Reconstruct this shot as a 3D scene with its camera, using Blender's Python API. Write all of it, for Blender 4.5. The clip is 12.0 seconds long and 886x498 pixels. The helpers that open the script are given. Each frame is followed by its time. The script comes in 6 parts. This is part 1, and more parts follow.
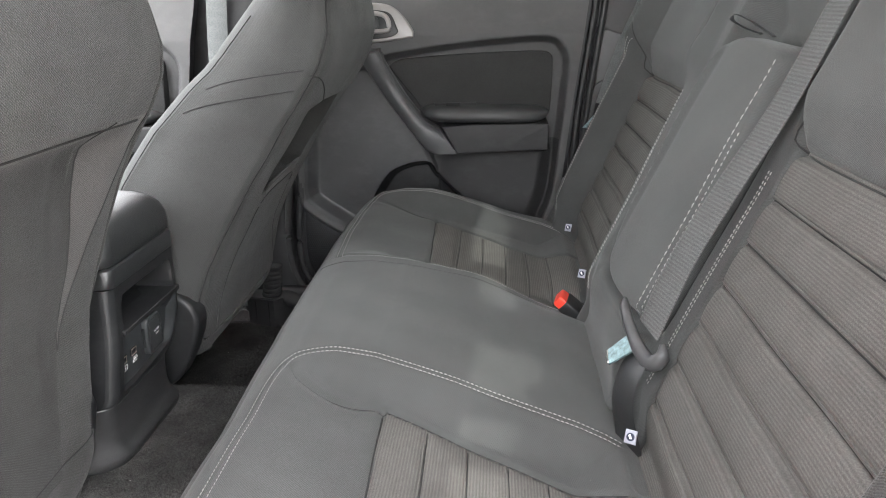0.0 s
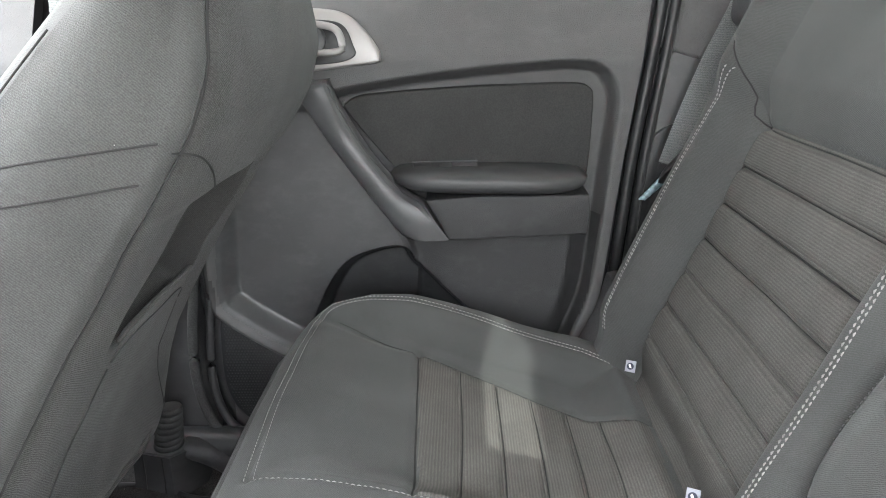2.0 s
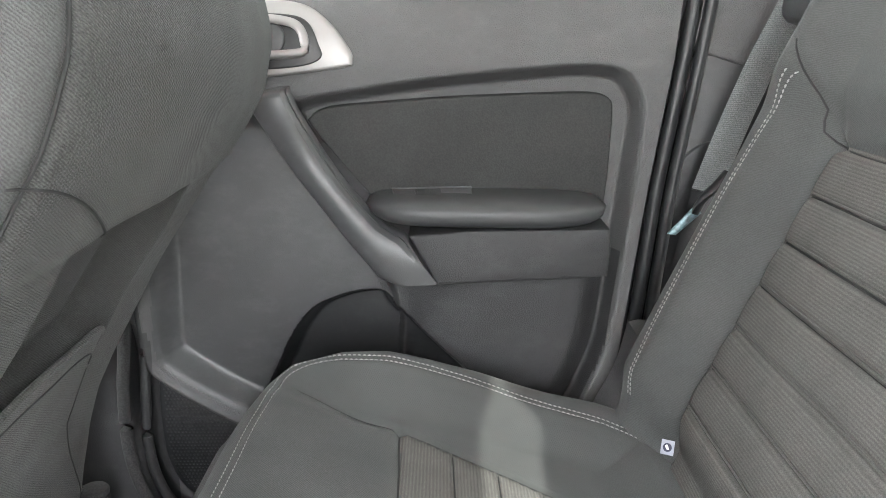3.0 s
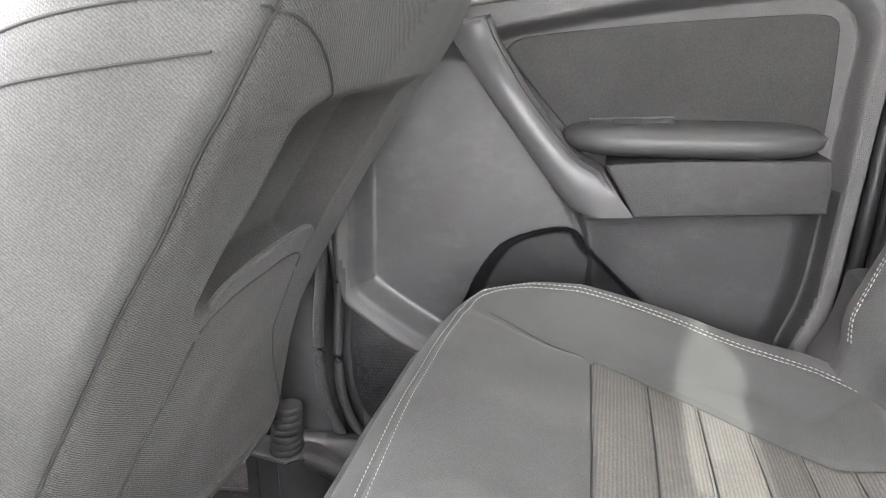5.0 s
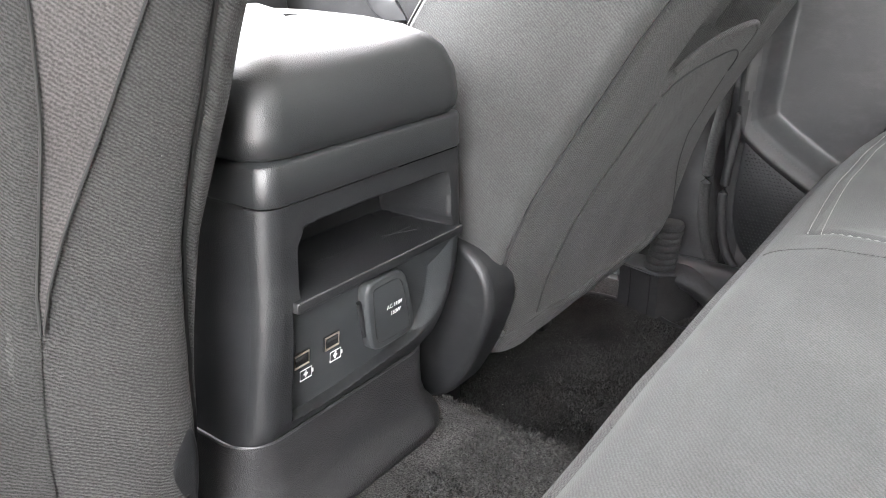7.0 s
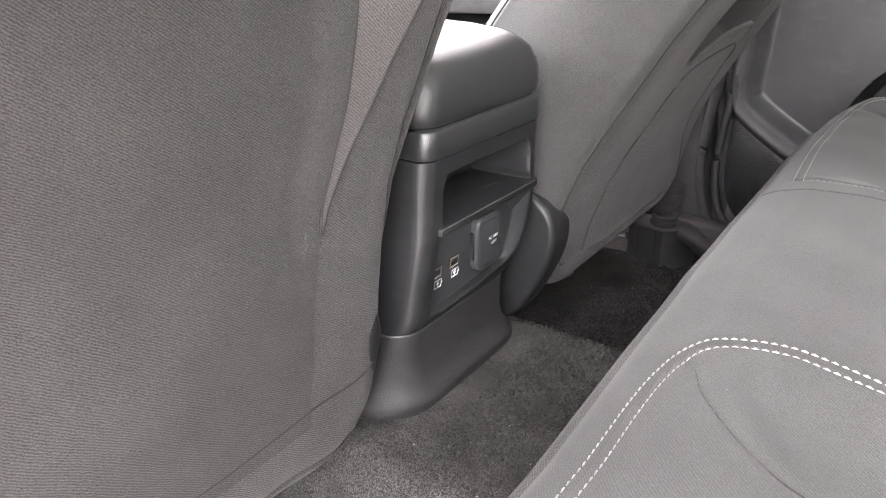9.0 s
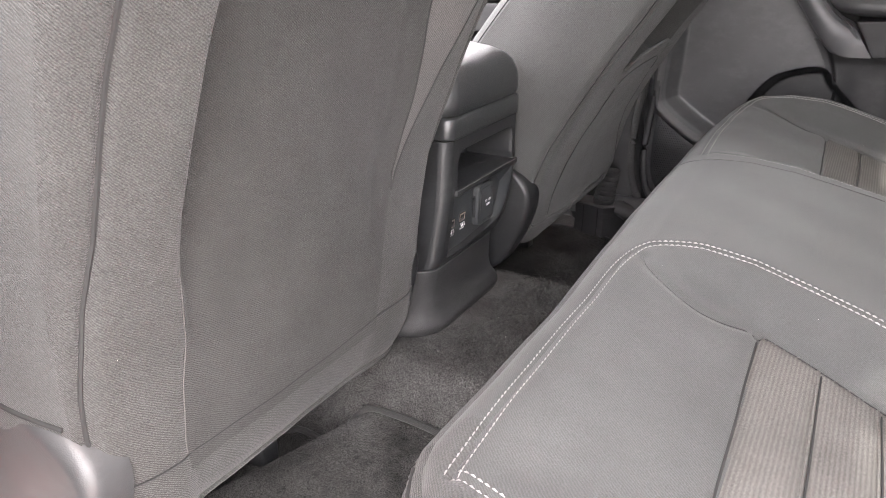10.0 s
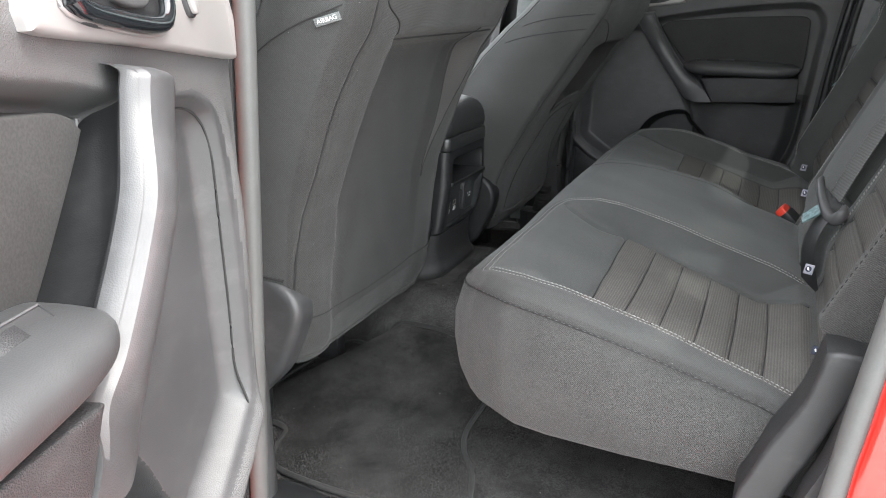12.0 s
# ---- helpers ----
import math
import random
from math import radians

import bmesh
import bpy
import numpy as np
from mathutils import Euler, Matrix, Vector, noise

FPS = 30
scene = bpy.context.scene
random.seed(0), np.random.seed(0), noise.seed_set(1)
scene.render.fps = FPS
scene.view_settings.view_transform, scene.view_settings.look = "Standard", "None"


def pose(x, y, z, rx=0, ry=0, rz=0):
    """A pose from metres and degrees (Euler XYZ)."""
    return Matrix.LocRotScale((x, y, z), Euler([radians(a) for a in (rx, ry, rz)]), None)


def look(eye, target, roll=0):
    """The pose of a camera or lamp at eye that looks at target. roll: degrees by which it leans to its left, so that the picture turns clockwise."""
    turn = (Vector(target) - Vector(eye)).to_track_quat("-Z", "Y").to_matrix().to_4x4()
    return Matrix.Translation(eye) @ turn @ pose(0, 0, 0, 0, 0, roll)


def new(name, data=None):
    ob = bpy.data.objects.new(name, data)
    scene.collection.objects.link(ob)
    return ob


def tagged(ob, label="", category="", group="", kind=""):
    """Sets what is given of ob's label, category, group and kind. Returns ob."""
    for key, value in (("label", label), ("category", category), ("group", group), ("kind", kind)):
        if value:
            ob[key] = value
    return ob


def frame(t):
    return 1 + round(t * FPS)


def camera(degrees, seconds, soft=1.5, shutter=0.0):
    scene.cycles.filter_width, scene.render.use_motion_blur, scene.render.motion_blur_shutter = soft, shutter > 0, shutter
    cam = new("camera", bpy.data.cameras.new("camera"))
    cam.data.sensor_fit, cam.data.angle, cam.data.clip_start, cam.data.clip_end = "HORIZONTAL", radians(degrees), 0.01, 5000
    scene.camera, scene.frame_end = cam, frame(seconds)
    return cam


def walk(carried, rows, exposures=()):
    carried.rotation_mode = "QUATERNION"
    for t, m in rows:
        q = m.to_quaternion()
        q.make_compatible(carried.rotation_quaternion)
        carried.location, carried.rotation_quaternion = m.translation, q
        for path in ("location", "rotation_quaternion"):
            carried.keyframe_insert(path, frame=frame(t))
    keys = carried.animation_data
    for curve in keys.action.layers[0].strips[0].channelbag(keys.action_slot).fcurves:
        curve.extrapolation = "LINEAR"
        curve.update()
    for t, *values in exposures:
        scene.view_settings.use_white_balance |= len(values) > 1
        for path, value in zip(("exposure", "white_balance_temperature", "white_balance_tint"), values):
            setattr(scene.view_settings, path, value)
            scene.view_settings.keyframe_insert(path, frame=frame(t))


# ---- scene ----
cam = camera(61.7, 12.0, 0.95)
# lens across the width, and the way of the camera
PATH = [
    (0, (-0.146, -0.99, 0.837), (-0.297, 0.9, 0.201), -1.3),
    (0.5, (-0.189, -0.822, 0.829), (-0.317, 1.075, 0.208), -1.3),
    (1, (-0.208, -0.629, 0.83), (-0.315, 1.269, 0.208), -1.4),
    (1.5, (-0.219, -0.496, 0.825), (-0.291, 1.407, 0.214), -1.3),
    (2, (-0.224, -0.364, 0.83), (-0.275, 1.539, 0.216), -0.9),
    (2.5, (-0.237, -0.25, 0.804), (-0.26, 1.663, 0.22), -0.9),
    (2.7, (-0.237, -0.207, 0.807), (-0.241, 1.706, 0.224), -0.6),
    (4.3, (-0.201, -0.079, 0.727), (-0.336, 1.857, 0.242), -1.8),
    (4.5, (-0.221, -0.101, 0.722), (-0.43, 1.825, 0.224), -1.9),
    (5, (-0.268, -0.172, 0.707), (-0.709, 1.702, 0.165), -1.8),
    (5.5, (-0.321, -0.246, 0.685), (-0.998, 1.54, 0.093), -1.3),
    (6, (-0.337, -0.307, 0.661), (-1.223, 1.361, 0.004), -0.9),
    (6.5, (-0.333, -0.34, 0.634), (-1.366, 1.216, -0.082), -1.0),
    (7, (-0.331, -0.351, 0.615), (-1.463, 1.117, -0.134), -1.2),
    (7.5, (-0.335, -0.356, 0.608), (-1.514, 1.064, -0.163), -1.4),
    (7.7, (-0.335, -0.361, 0.608), (-1.517, 1.055, -0.166), -1.4),
    (9.3, (-0.293, -0.669, 0.672), (-1.303, 0.861, -0.127), -0.6),
    (9.5, (-0.286, -0.726, 0.678), (-1.258, 0.829, -0.12), -0.3),
    (10, (-0.24, -0.869, 0.704), (-1.152, 0.733, -0.071), -0.2),
    (10.5, (-0.181, -1.021, 0.731), (-1.059, 0.617, -0.01), -0.1),
    (11, (-0.108, -1.188, 0.747), (-0.965, 0.482, 0.057), -0.0),
    (11.5, (-0.076, -1.329, 0.758), (-0.901, 0.37, 0.101), -0.3),
    (12, (-0.069, -1.459, 0.759), (-0.852, 0.271, 0.13), -0.3),
]
EXPOSURES = [(0, 3.87, 6550, 11), (0.5, 4.28, 6500, 10), (1.0, 4.47, 6450, 9), (2.0, 4.55, 6450, 9), (2.7, 4.87, 6500, 9), (4.5, 5.27, 6600, 11), (5.0, 5.5, 6650, 13), (5.5, 5.08, 6600, 12), (6.0, 4.8, 6550, 11), (7.5, 5.12, 6620, 14), (9.3, 4.62, 6800, 18), (10.5, 4.25, 6800, 18), (10.9, 4.08, 6700, 17), (11.4, 3.5, 6450, 11), (12, 3.1, 6350, 8)]
walk(cam, [(t, look(eye, target, roll)) for t, eye, target, roll in PATH], EXPOSURES)

# ---- daylight ----
world = bpy.data.worlds.new("sky")
scene.world = world
world.use_nodes = True
wn = world.node_tree.nodes
sky = wn.new("ShaderNodeTexSky")
sky.sky_type = "NISHITA"
sky.sun_disc = False
SUN_UP, SUN_ROUND = 58.8, 93.0
sky.sun_elevation, sky.sun_rotation = radians(SUN_UP), radians(SUN_ROUND)
sky.air_density, sky.dust_density, sky.ozone_density = 1.0, 4.0, 1.0
wn["Background"].inputs["Strength"].default_value = 0.15
cloud = wn.new("ShaderNodeMix")
cloud.data_type = "RGBA"
cloud.inputs["Factor"].default_value = 0.75
up = wn.new("ShaderNodeTexCoord")
parts = wn.new("ShaderNodeSeparateXYZ")
world.node_tree.links.new(up.outputs["Generated"], parts.inputs[0])
dome = wn.new("ShaderNodeValToRGB")
dome.color_ramp.elements[0].position, dome.color_ramp.elements[0].color = 0.0, (0.85, 0.85, 0.85, 1)
dome.color_ramp.elements[1].position, dome.color_ramp.elements[1].color = 1.0, (1.0, 1.0, 1.0, 1)
world.node_tree.links.new(parts.outputs["Z"], dome.inputs["Fac"])
bright = wn.new("ShaderNodeVectorMath")
bright.operation = "MULTIPLY"
bright.inputs[1].default_value = (8.6, 8.6, 8.5)
world.node_tree.links.new(dome.outputs["Color"], bright.inputs[0])
world.node_tree.links.new(bright.outputs["Vector"], cloud.inputs["B"])
world.node_tree.links.new(sky.outputs[0], cloud.inputs["A"])
world.node_tree.links.new(cloud.outputs["Result"], wn["Background"].inputs["Color"])

sun = new("sun", bpy.data.lights.new("sun", "SUN"))
sun.data.energy, sun.data.angle, sun.data.color = 0.45, radians(0.7), (1.0, 0.97, 0.93)
sun.matrix_world = look((5 * math.cos(radians(SUN_UP)), -0.26 * math.cos(radians(SUN_UP)), 5 * math.sin(radians(SUN_UP))), (0, 0, 0))


# ---- materials ----
def tone(c, k):
    return tuple(min(1.0, v * k) for v in c) + (1.0,)


def material(name, color, rough=0.6, metal=0.0, grain=0.0, grain_scale=800.0, kind="noise", vary=0.15, vary_scale=9.0, rib=None, sheen=0.0, spec=0.5, coat=0.0, speck=0.0, twill=0.0012, depth=0.5, scuff=0.0):
    """A surface with broad tonal variation, fine grain relief and, where asked for, woven ribs or lint specks."""
    m = bpy.data.materials.new(name)
    m.use_nodes = True
    n, links = m.node_tree.nodes, m.node_tree.links
    b = n["Principled BSDF"]
    b.inputs["Metallic"].default_value = metal
    b.inputs["Specular IOR Level"].default_value = spec
    b.inputs["Sheen Weight"].default_value = sheen
    b.inputs["Sheen Roughness"].default_value = 0.45
    b.inputs["Coat Weight"].default_value = coat
    b.inputs["Coat Roughness"].default_value = 0.05
    tc = n.new("ShaderNodeTexCoord")
    big = n.new("ShaderNodeTexNoise")
    big.inputs["Scale"].default_value = vary_scale
    big.inputs["Detail"].default_value = 6.0
    big.inputs["Roughness"].default_value = 0.65
    links.new(tc.outputs["Object"], big.inputs["Vector"])
    ramp = n.new("ShaderNodeValToRGB")
    ramp.color_ramp.elements[0].position, ramp.color_ramp.elements[1].position = 0.32, 0.68
    ramp.color_ramp.elements[0].color = tone(color, 1.0 - vary)
    ramp.color_ramp.elements[1].color = tone(color, 1.0 + vary)
    links.new(big.outputs["Fac"], ramp.inputs["Fac"])
    last = ramp.outputs["Color"]
    fine = n.new("ShaderNodeTexVoronoi" if kind == "leather" else "ShaderNodeTexNoise")
    fine.inputs["Scale"].default_value = grain_scale
    if kind == "noise":
        fine.inputs["Detail"].default_value = 3.0
    elif kind == "weave":
        fine.inputs["Detail"].default_value = 1.0
    links.new(tc.outputs["Object"], fine.inputs["Vector"])
    height = fine.outputs["Distance"] if kind == "leather" else fine.outputs["Fac"]
    if kind == "weave":
        turned = n.new("ShaderNodeMapping")
        turned.inputs["Rotation"].default_value = (radians(40), radians(-34), radians(31))
        links.new(tc.outputs["Object"], turned.inputs["Vector"])
        a = n.new("ShaderNodeTexWave")
        a.bands_direction = "Z"
        a.inputs["Scale"].default_value = 0.314 / (1.7 * twill)
        a.inputs["Distortion"].default_value = 3.0
        a.inputs["Detail"].default_value = 1.0
        a.inputs["Detail Scale"].default_value = 1.3
        links.new(turned.outputs["Vector"], a.inputs["Vector"])
        mixh = n.new("ShaderNodeMath")
        mixh.operation = "MULTIPLY_ADD"
        links.new(a.outputs["Fac"], mixh.inputs[0])
        mixh.inputs[1].default_value = 0.36
        links.new(fine.outputs["Fac"], mixh.inputs[2])
        height = mixh.outputs[0]
    if kind in ("noise", "weave") and grain > 0:
        mx = n.new("ShaderNodeMix")
        mx.data_type, mx.blend_type = "RGBA", "MULTIPLY"
        mx.inputs["Factor"].default_value = depth
        r2 = n.new("ShaderNodeValToRGB")
        lo, hi = (0.36, 0.64) if kind == "noise" else (0.2, 0.52)
        r2.color_ramp.elements[0].position, r2.color_ramp.elements[1].position = lo, hi
        r2.color_ramp.elements[0].color = (0.3, 0.3, 0.3, 1)
        r2.color_ramp.elements[1].color = (1.7, 1.7, 1.7, 1)
        half = n.new("ShaderNodeMath")
        half.operation = "MULTIPLY"
        half.inputs[1].default_value = 1.0 if kind == "noise" else 0.5
        links.new(height, half.inputs[0])
        links.new(half.outputs[0], r2.inputs["Fac"])
        links.new(last, mx.inputs["A"])
        links.new(r2.outputs["Color"], mx.inputs["B"])
        last = mx.outputs["Result"]
    if rib:
        axis, spacing = rib
        w = n.new("ShaderNodeTexWave")
        w.bands_direction = axis
        w.inputs["Scale"].default_value = 0.314 / spacing
        w.inputs["Distortion"].default_value = 0.25
        w.inputs["Detail Scale"].default_value = 20.0
        links.new(tc.outputs["Object"], w.inputs["Vector"])
        add = n.new("ShaderNodeMath")
        add.operation = "MULTIPLY_ADD"
        links.new(w.outputs["Fac"], add.inputs[0])
        add.inputs[1].default_value = 0.9
        links.new(height, add.inputs[2])
        height = add.outputs[0]
        mr = n.new("ShaderNodeMix")
        mr.data_type, mr.blend_type = "RGBA", "MULTIPLY"
        mr.inputs["Factor"].default_value = 1.0
        r3 = n.new("ShaderNodeValToRGB")
        r3.color_ramp.elements[0].color = (0.82, 0.82, 0.82, 1)
        r3.color_ramp.elements[1].color = (1.12, 1.12, 1.12, 1)
        links.new(w.outputs["Fac"], r3.inputs["Fac"])
        links.new(last, mr.inputs["A"])
        links.new(r3.outputs["Color"], mr.inputs["B"])
        last = mr.outputs["Result"]
    if scuff > 0:
        sm = n.new("ShaderNodeMapping")
        sm.inputs["Scale"].default_value = (6.0, 6.0, 11.0)
        sm.inputs["Rotation"].default_value = (0.5, 0.9, 0.3)
        links.new(tc.outputs["Object"], sm.inputs["Vector"])
        sn = n.new("ShaderNodeTexNoise")
        sn.inputs["Scale"].default_value = 3.0
        sn.inputs["Detail"].default_value = 9.0
        sn.inputs["Roughness"].default_value = 0.72
        links.new(sm.outputs["Vector"], sn.inputs["Vector"])
        sr = n.new("ShaderNodeValToRGB")
        sr.color_ramp.elements[0].position, sr.color_ramp.elements[1].position = 0.5, 0.78
        sr.color_ramp.elements[0].color, sr.color_ramp.elements[1].color = (0, 0, 0, 1), (scuff, scuff, scuff, 1)
        links.new(sn.outputs["Fac"], sr.inputs["Fac"])
        mz = n.new("ShaderNodeMix")
        mz.data_type = "RGBA"
        links.new(sr.outputs["Color"], mz.inputs["Factor"])
        links.new(last, mz.inputs["A"])
        mz.inputs["B"].default_value = (0.2, 0.2, 0.195, 1)
        last = mz.outputs["Result"]
    if speck > 0:
        v = n.new("ShaderNodeTexVoronoi")
        v.inputs["Scale"].default_value = 38.0
        links.new(tc.outputs["Object"], v.inputs["Vector"])
        cut = n.new("ShaderNodeMath")
        cut.operation = "LESS_THAN"
        links.new(v.outputs["Distance"], cut.inputs[0])
        cut.inputs[1].default_value = speck
        ms = n.new("ShaderNodeMix")
        ms.data_type = "RGBA"
        links.new(cut.outputs[0], ms.inputs["Factor"])
        links.new(last, ms.inputs["A"])
        ms.inputs["B"].default_value = (0.34, 0.33, 0.31, 1)
        last = ms.outputs["Result"]
    links.new(last, b.inputs["Base Color"])
    rr = n.new("ShaderNodeMapRange")
    rr.inputs["To Min"].default_value, rr.inputs["To Max"].default_value = max(0.03, rough - 0.08), min(1.0, rough + 0.08)
    links.new(big.outputs["Fac"], rr.inputs["Value"])
    links.new(rr.outputs["Result"], b.inputs["Roughness"])
    if grain > 0 or rib:
        bump = n.new("ShaderNodeBump")
        bump.inputs["Strength"].default_value = max(grain, 0.25 if rib else 0.0)
        bump.inputs["Distance"].default_value = 0.0012
        links.new(height, bump.inputs["Height"])
        links.new(bump.outputs["Normal"], b.inputs["Normal"])
    return m


CLOTH = material("charcoal cloth", (0.063, 0.0655, 0.0642), 0.85, grain=0.3, grain_scale=1000, kind="weave", vary=0.14, sheen=0.12, spec=0.25, speck=0.014, twill=0.0008, depth=0.36)
BACK_CLOTH = material("woven seat back cloth", (0.051, 0.051, 0.0495), 0.9, grain=0.8, grain_scale=700, kind="weave", vary=0.14, sheen=0.12, spec=0.2, speck=0.016, twill=0.001, depth=0.6)
FLANK_CLOTH = material("woven seat flank cloth", (0.058, 0.059, 0.0575), 0.88, grain=0.5, grain_scale=800, kind="weave", vary=0.12, sheen=0.12, spec=0.22, speck=0.014, twill=0.0011, depth=0.4)
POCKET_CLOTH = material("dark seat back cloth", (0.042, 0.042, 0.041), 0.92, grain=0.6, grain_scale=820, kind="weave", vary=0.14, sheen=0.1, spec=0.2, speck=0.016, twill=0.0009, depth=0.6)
STRIP_CLOTH = material("lighter woven strip cloth", (0.085, 0.081, 0.079), 0.9, grain=0.4, grain_scale=900, kind="weave", vary=0.08, sheen=0.12, spec=0.2, twill=0.0011, depth=0.6)
RIB_X = material("ribbed cushion cloth", (0.104, 0.1, 0.094), 0.85, grain=0.2, grain_scale=900, rib=("X", 0.0034), vary=0.12, vary_scale=14, spec=0.25, depth=0.35)
RIB_Z = material("ribbed backrest cloth", (0.093, 0.09, 0.085), 0.85, grain=0.2, grain_scale=900, rib=("Z", 0.0031), vary=0.12, vary_scale=14, spec=0.25, depth=0.35)
THREAD = material("pale stitching thread", (0.25, 0.247, 0.24), 0.75, vary=0.3, vary_scale=200)
DARK_THREAD = material("dark seam thread", (0.02, 0.02, 0.02), 0.9, vary=0.1)
PLASTIC = material("grained charcoal plastic", (0.078, 0.0772, 0.0775), 0.5, grain=0.45, grain_scale=900, kind="leather", vary=0.14, vary_scale=6, spec=0.45, scuff=0.12)
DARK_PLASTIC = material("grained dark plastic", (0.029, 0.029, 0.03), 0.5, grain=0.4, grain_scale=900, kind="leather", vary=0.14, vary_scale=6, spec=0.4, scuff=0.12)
SMOOTH_PLASTIC = material("satin charcoal plastic", (0.05, 0.0505, 0.052), 0.4, grain=0.1, grain_scale=900, kind="leather", vary=0.2, vary_scale=7, spec=0.5, scuff=0.16)
PULL_SATIN = material("satin grey door pull", (0.07, 0.0705, 0.072), 0.42, grain=0.06, grain_scale=900, kind="leather", vary=0.1, vary_scale=5, spec=0.45, scuff=0.15)
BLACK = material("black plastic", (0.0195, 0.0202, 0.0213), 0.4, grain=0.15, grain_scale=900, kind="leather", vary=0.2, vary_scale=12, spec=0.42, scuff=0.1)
LEATHER = material("black leatherette", (0.024, 0.0255, 0.0265), 0.38, grain=0.22, grain_scale=1200, kind="leather", vary=0.1, vary_scale=10, spec=1.0, scuff=0.04)
ARM_VINYL = material("matt black armrest vinyl", (0.04, 0.041, 0.042), 0.5, grain=0.12, grain_scale=900, kind="leather", vary=0.12, vary_scale=8, spec=0.5, scuff=0.06)
PAD_FELT = material("flecked charcoal pad cloth", (0.04, 0.04, 0.0395), 0.9, grain=0.25, grain_scale=520, vary=0.15, vary_scale=12, spec=0.2, depth=0.18)
SILVER = material("satin silver plastic", (0.27, 0.258, 0.252), 0.42, metal=0.35, vary=0.06)
PORT_METAL = material("dull port metal", (0.55, 0.47, 0.4), 0.4, metal=0.9, vary=0.2, vary_scale=90)
CHROME = material("worn bright metal", (0.6, 0.6, 0.6), 0.25, metal=1.0, vary=0.1, vary_scale=60)
CARPET = material("charcoal carpet", (0.06, 0.059, 0.0575), 0.98, grain=1.0, grain_scale=680, vary=0.4, vary_scale=16, spec=0.1, speck=0.035, depth=0.9)
MAT_CARPET = material("tufted floor mat", (0.038, 0.0373, 0.0365), 0.98, grain=1.0, grain_scale=680, vary=0.5, vary_scale=12, spec=0.1, speck=0.04, depth=0.9)
PILE = material("carpet tufts", (0.06, 0.059, 0.0572), 0.95, vary=0.6, vary_scale=260, spec=0.1, speck=0.03)
WEBBING = material("grey seat belt webbing", (0.086, 0.088, 0.087), 0.7, grain=0.1, grain_scale=900, rib=("Z", 0.004), vary=0.04, spec=0.3)
PALE_WEBBING = material("pale grey belt webbing", (0.17, 0.18, 0.178), 0.7, grain=0.3, grain_scale=900, rib=("Z", 0.0024), vary=0.08, spec=0.3)
PORT_PLASTIC = material("satin dark panel plastic", (0.044, 0.047, 0.049), 0.42, grain=0.1, grain_scale=900, kind="leather", vary=0.15, vary_scale=14, spec=0.4, scuff=0.08)
DARK_RUBBER = material("matt black rubber", (0.034, 0.034, 0.034), 0.75, grain=0.2, grain_scale=500, vary=0.15, vary_scale=30, spec=0.25)
RED_PAINT = material("glossy red car paint", (0.62, 0.018, 0.012), 0.22, vary=0.04, coat=0.8)
SUNLIT_RED = material("sunlit red paint", (0.7, 0.1, 0.03), 0.4, vary=0.05)
RED_BUTTON = material("red buckle button", (0.75, 0.06, 0.035), 0.35, vary=0.05)
SEAL = material("grey rubber seal", (0.085, 0.087, 0.085), 0.5, grain=0.1, grain_scale=500, vary=0.08, vary_scale=20, depth=0.05)
TAG = material("pale label cloth", (0.3, 0.31, 0.36), 0.8, vary=0.1, vary_scale=120)
TAG_DARK = material("navy label cloth", (0.03, 0.035, 0.06), 0.8, vary=0.1, vary_scale=120)
WHITE = material("white print", (0.72, 0.72, 0.72), 0.6, vary=0.05)
STEEL_BLUE = material("scuffed tongue steel", (0.17, 0.25, 0.265), 0.5, metal=0.35, vary=0.5, vary_scale=160)
HEADLINER = material("pale headliner", (0.5, 0.5, 0.48), 0.95, vary=0.05)
TARMAC = material("yard concrete", (0.38, 0.375, 0.36), 0.9, grain=0.5, grain_scale=60, vary=0.3, vary_scale=2)


def glass(name, color):
    """A thin pane that lets light through, coloured, with a little shine."""
    m = bpy.data.materials.new(name)
    m.use_nodes = True
    n, links = m.node_tree.nodes, m.node_tree.links
    clear, shine, both = n.new("ShaderNodeBsdfTransparent"), n.new("ShaderNodeBsdfGlossy"), n.new("ShaderNodeMixShader")
    clear.inputs["Color"].default_value = color
    shine.inputs["Roughness"].default_value = 0.03
    both.inputs[0].default_value = 0.08
    links.new(clear.outputs[0], both.inputs[1])
    links.new(shine.outputs[0], both.inputs[2])
    links.new(both.outputs[0], n["Material Output"].inputs["Surface"])
    return m


TINT = glass("dimming glass", (0.42, 0.44, 0.43, 1))
CLEAR = glass("pale green glass", (0.68, 0.7, 0.69, 1))
MIRROR_BLACK = material("gloss black trim", (0.01, 0.012, 0.014), 0.12, vary=0.1, coat=0.5)


# ---- building helpers ----
def smooth(a, b, x):
    t = np.clip((np.asarray(x, float) - a) / (b - a), 0, 1)
    return t * t * (3 - 2 * t)


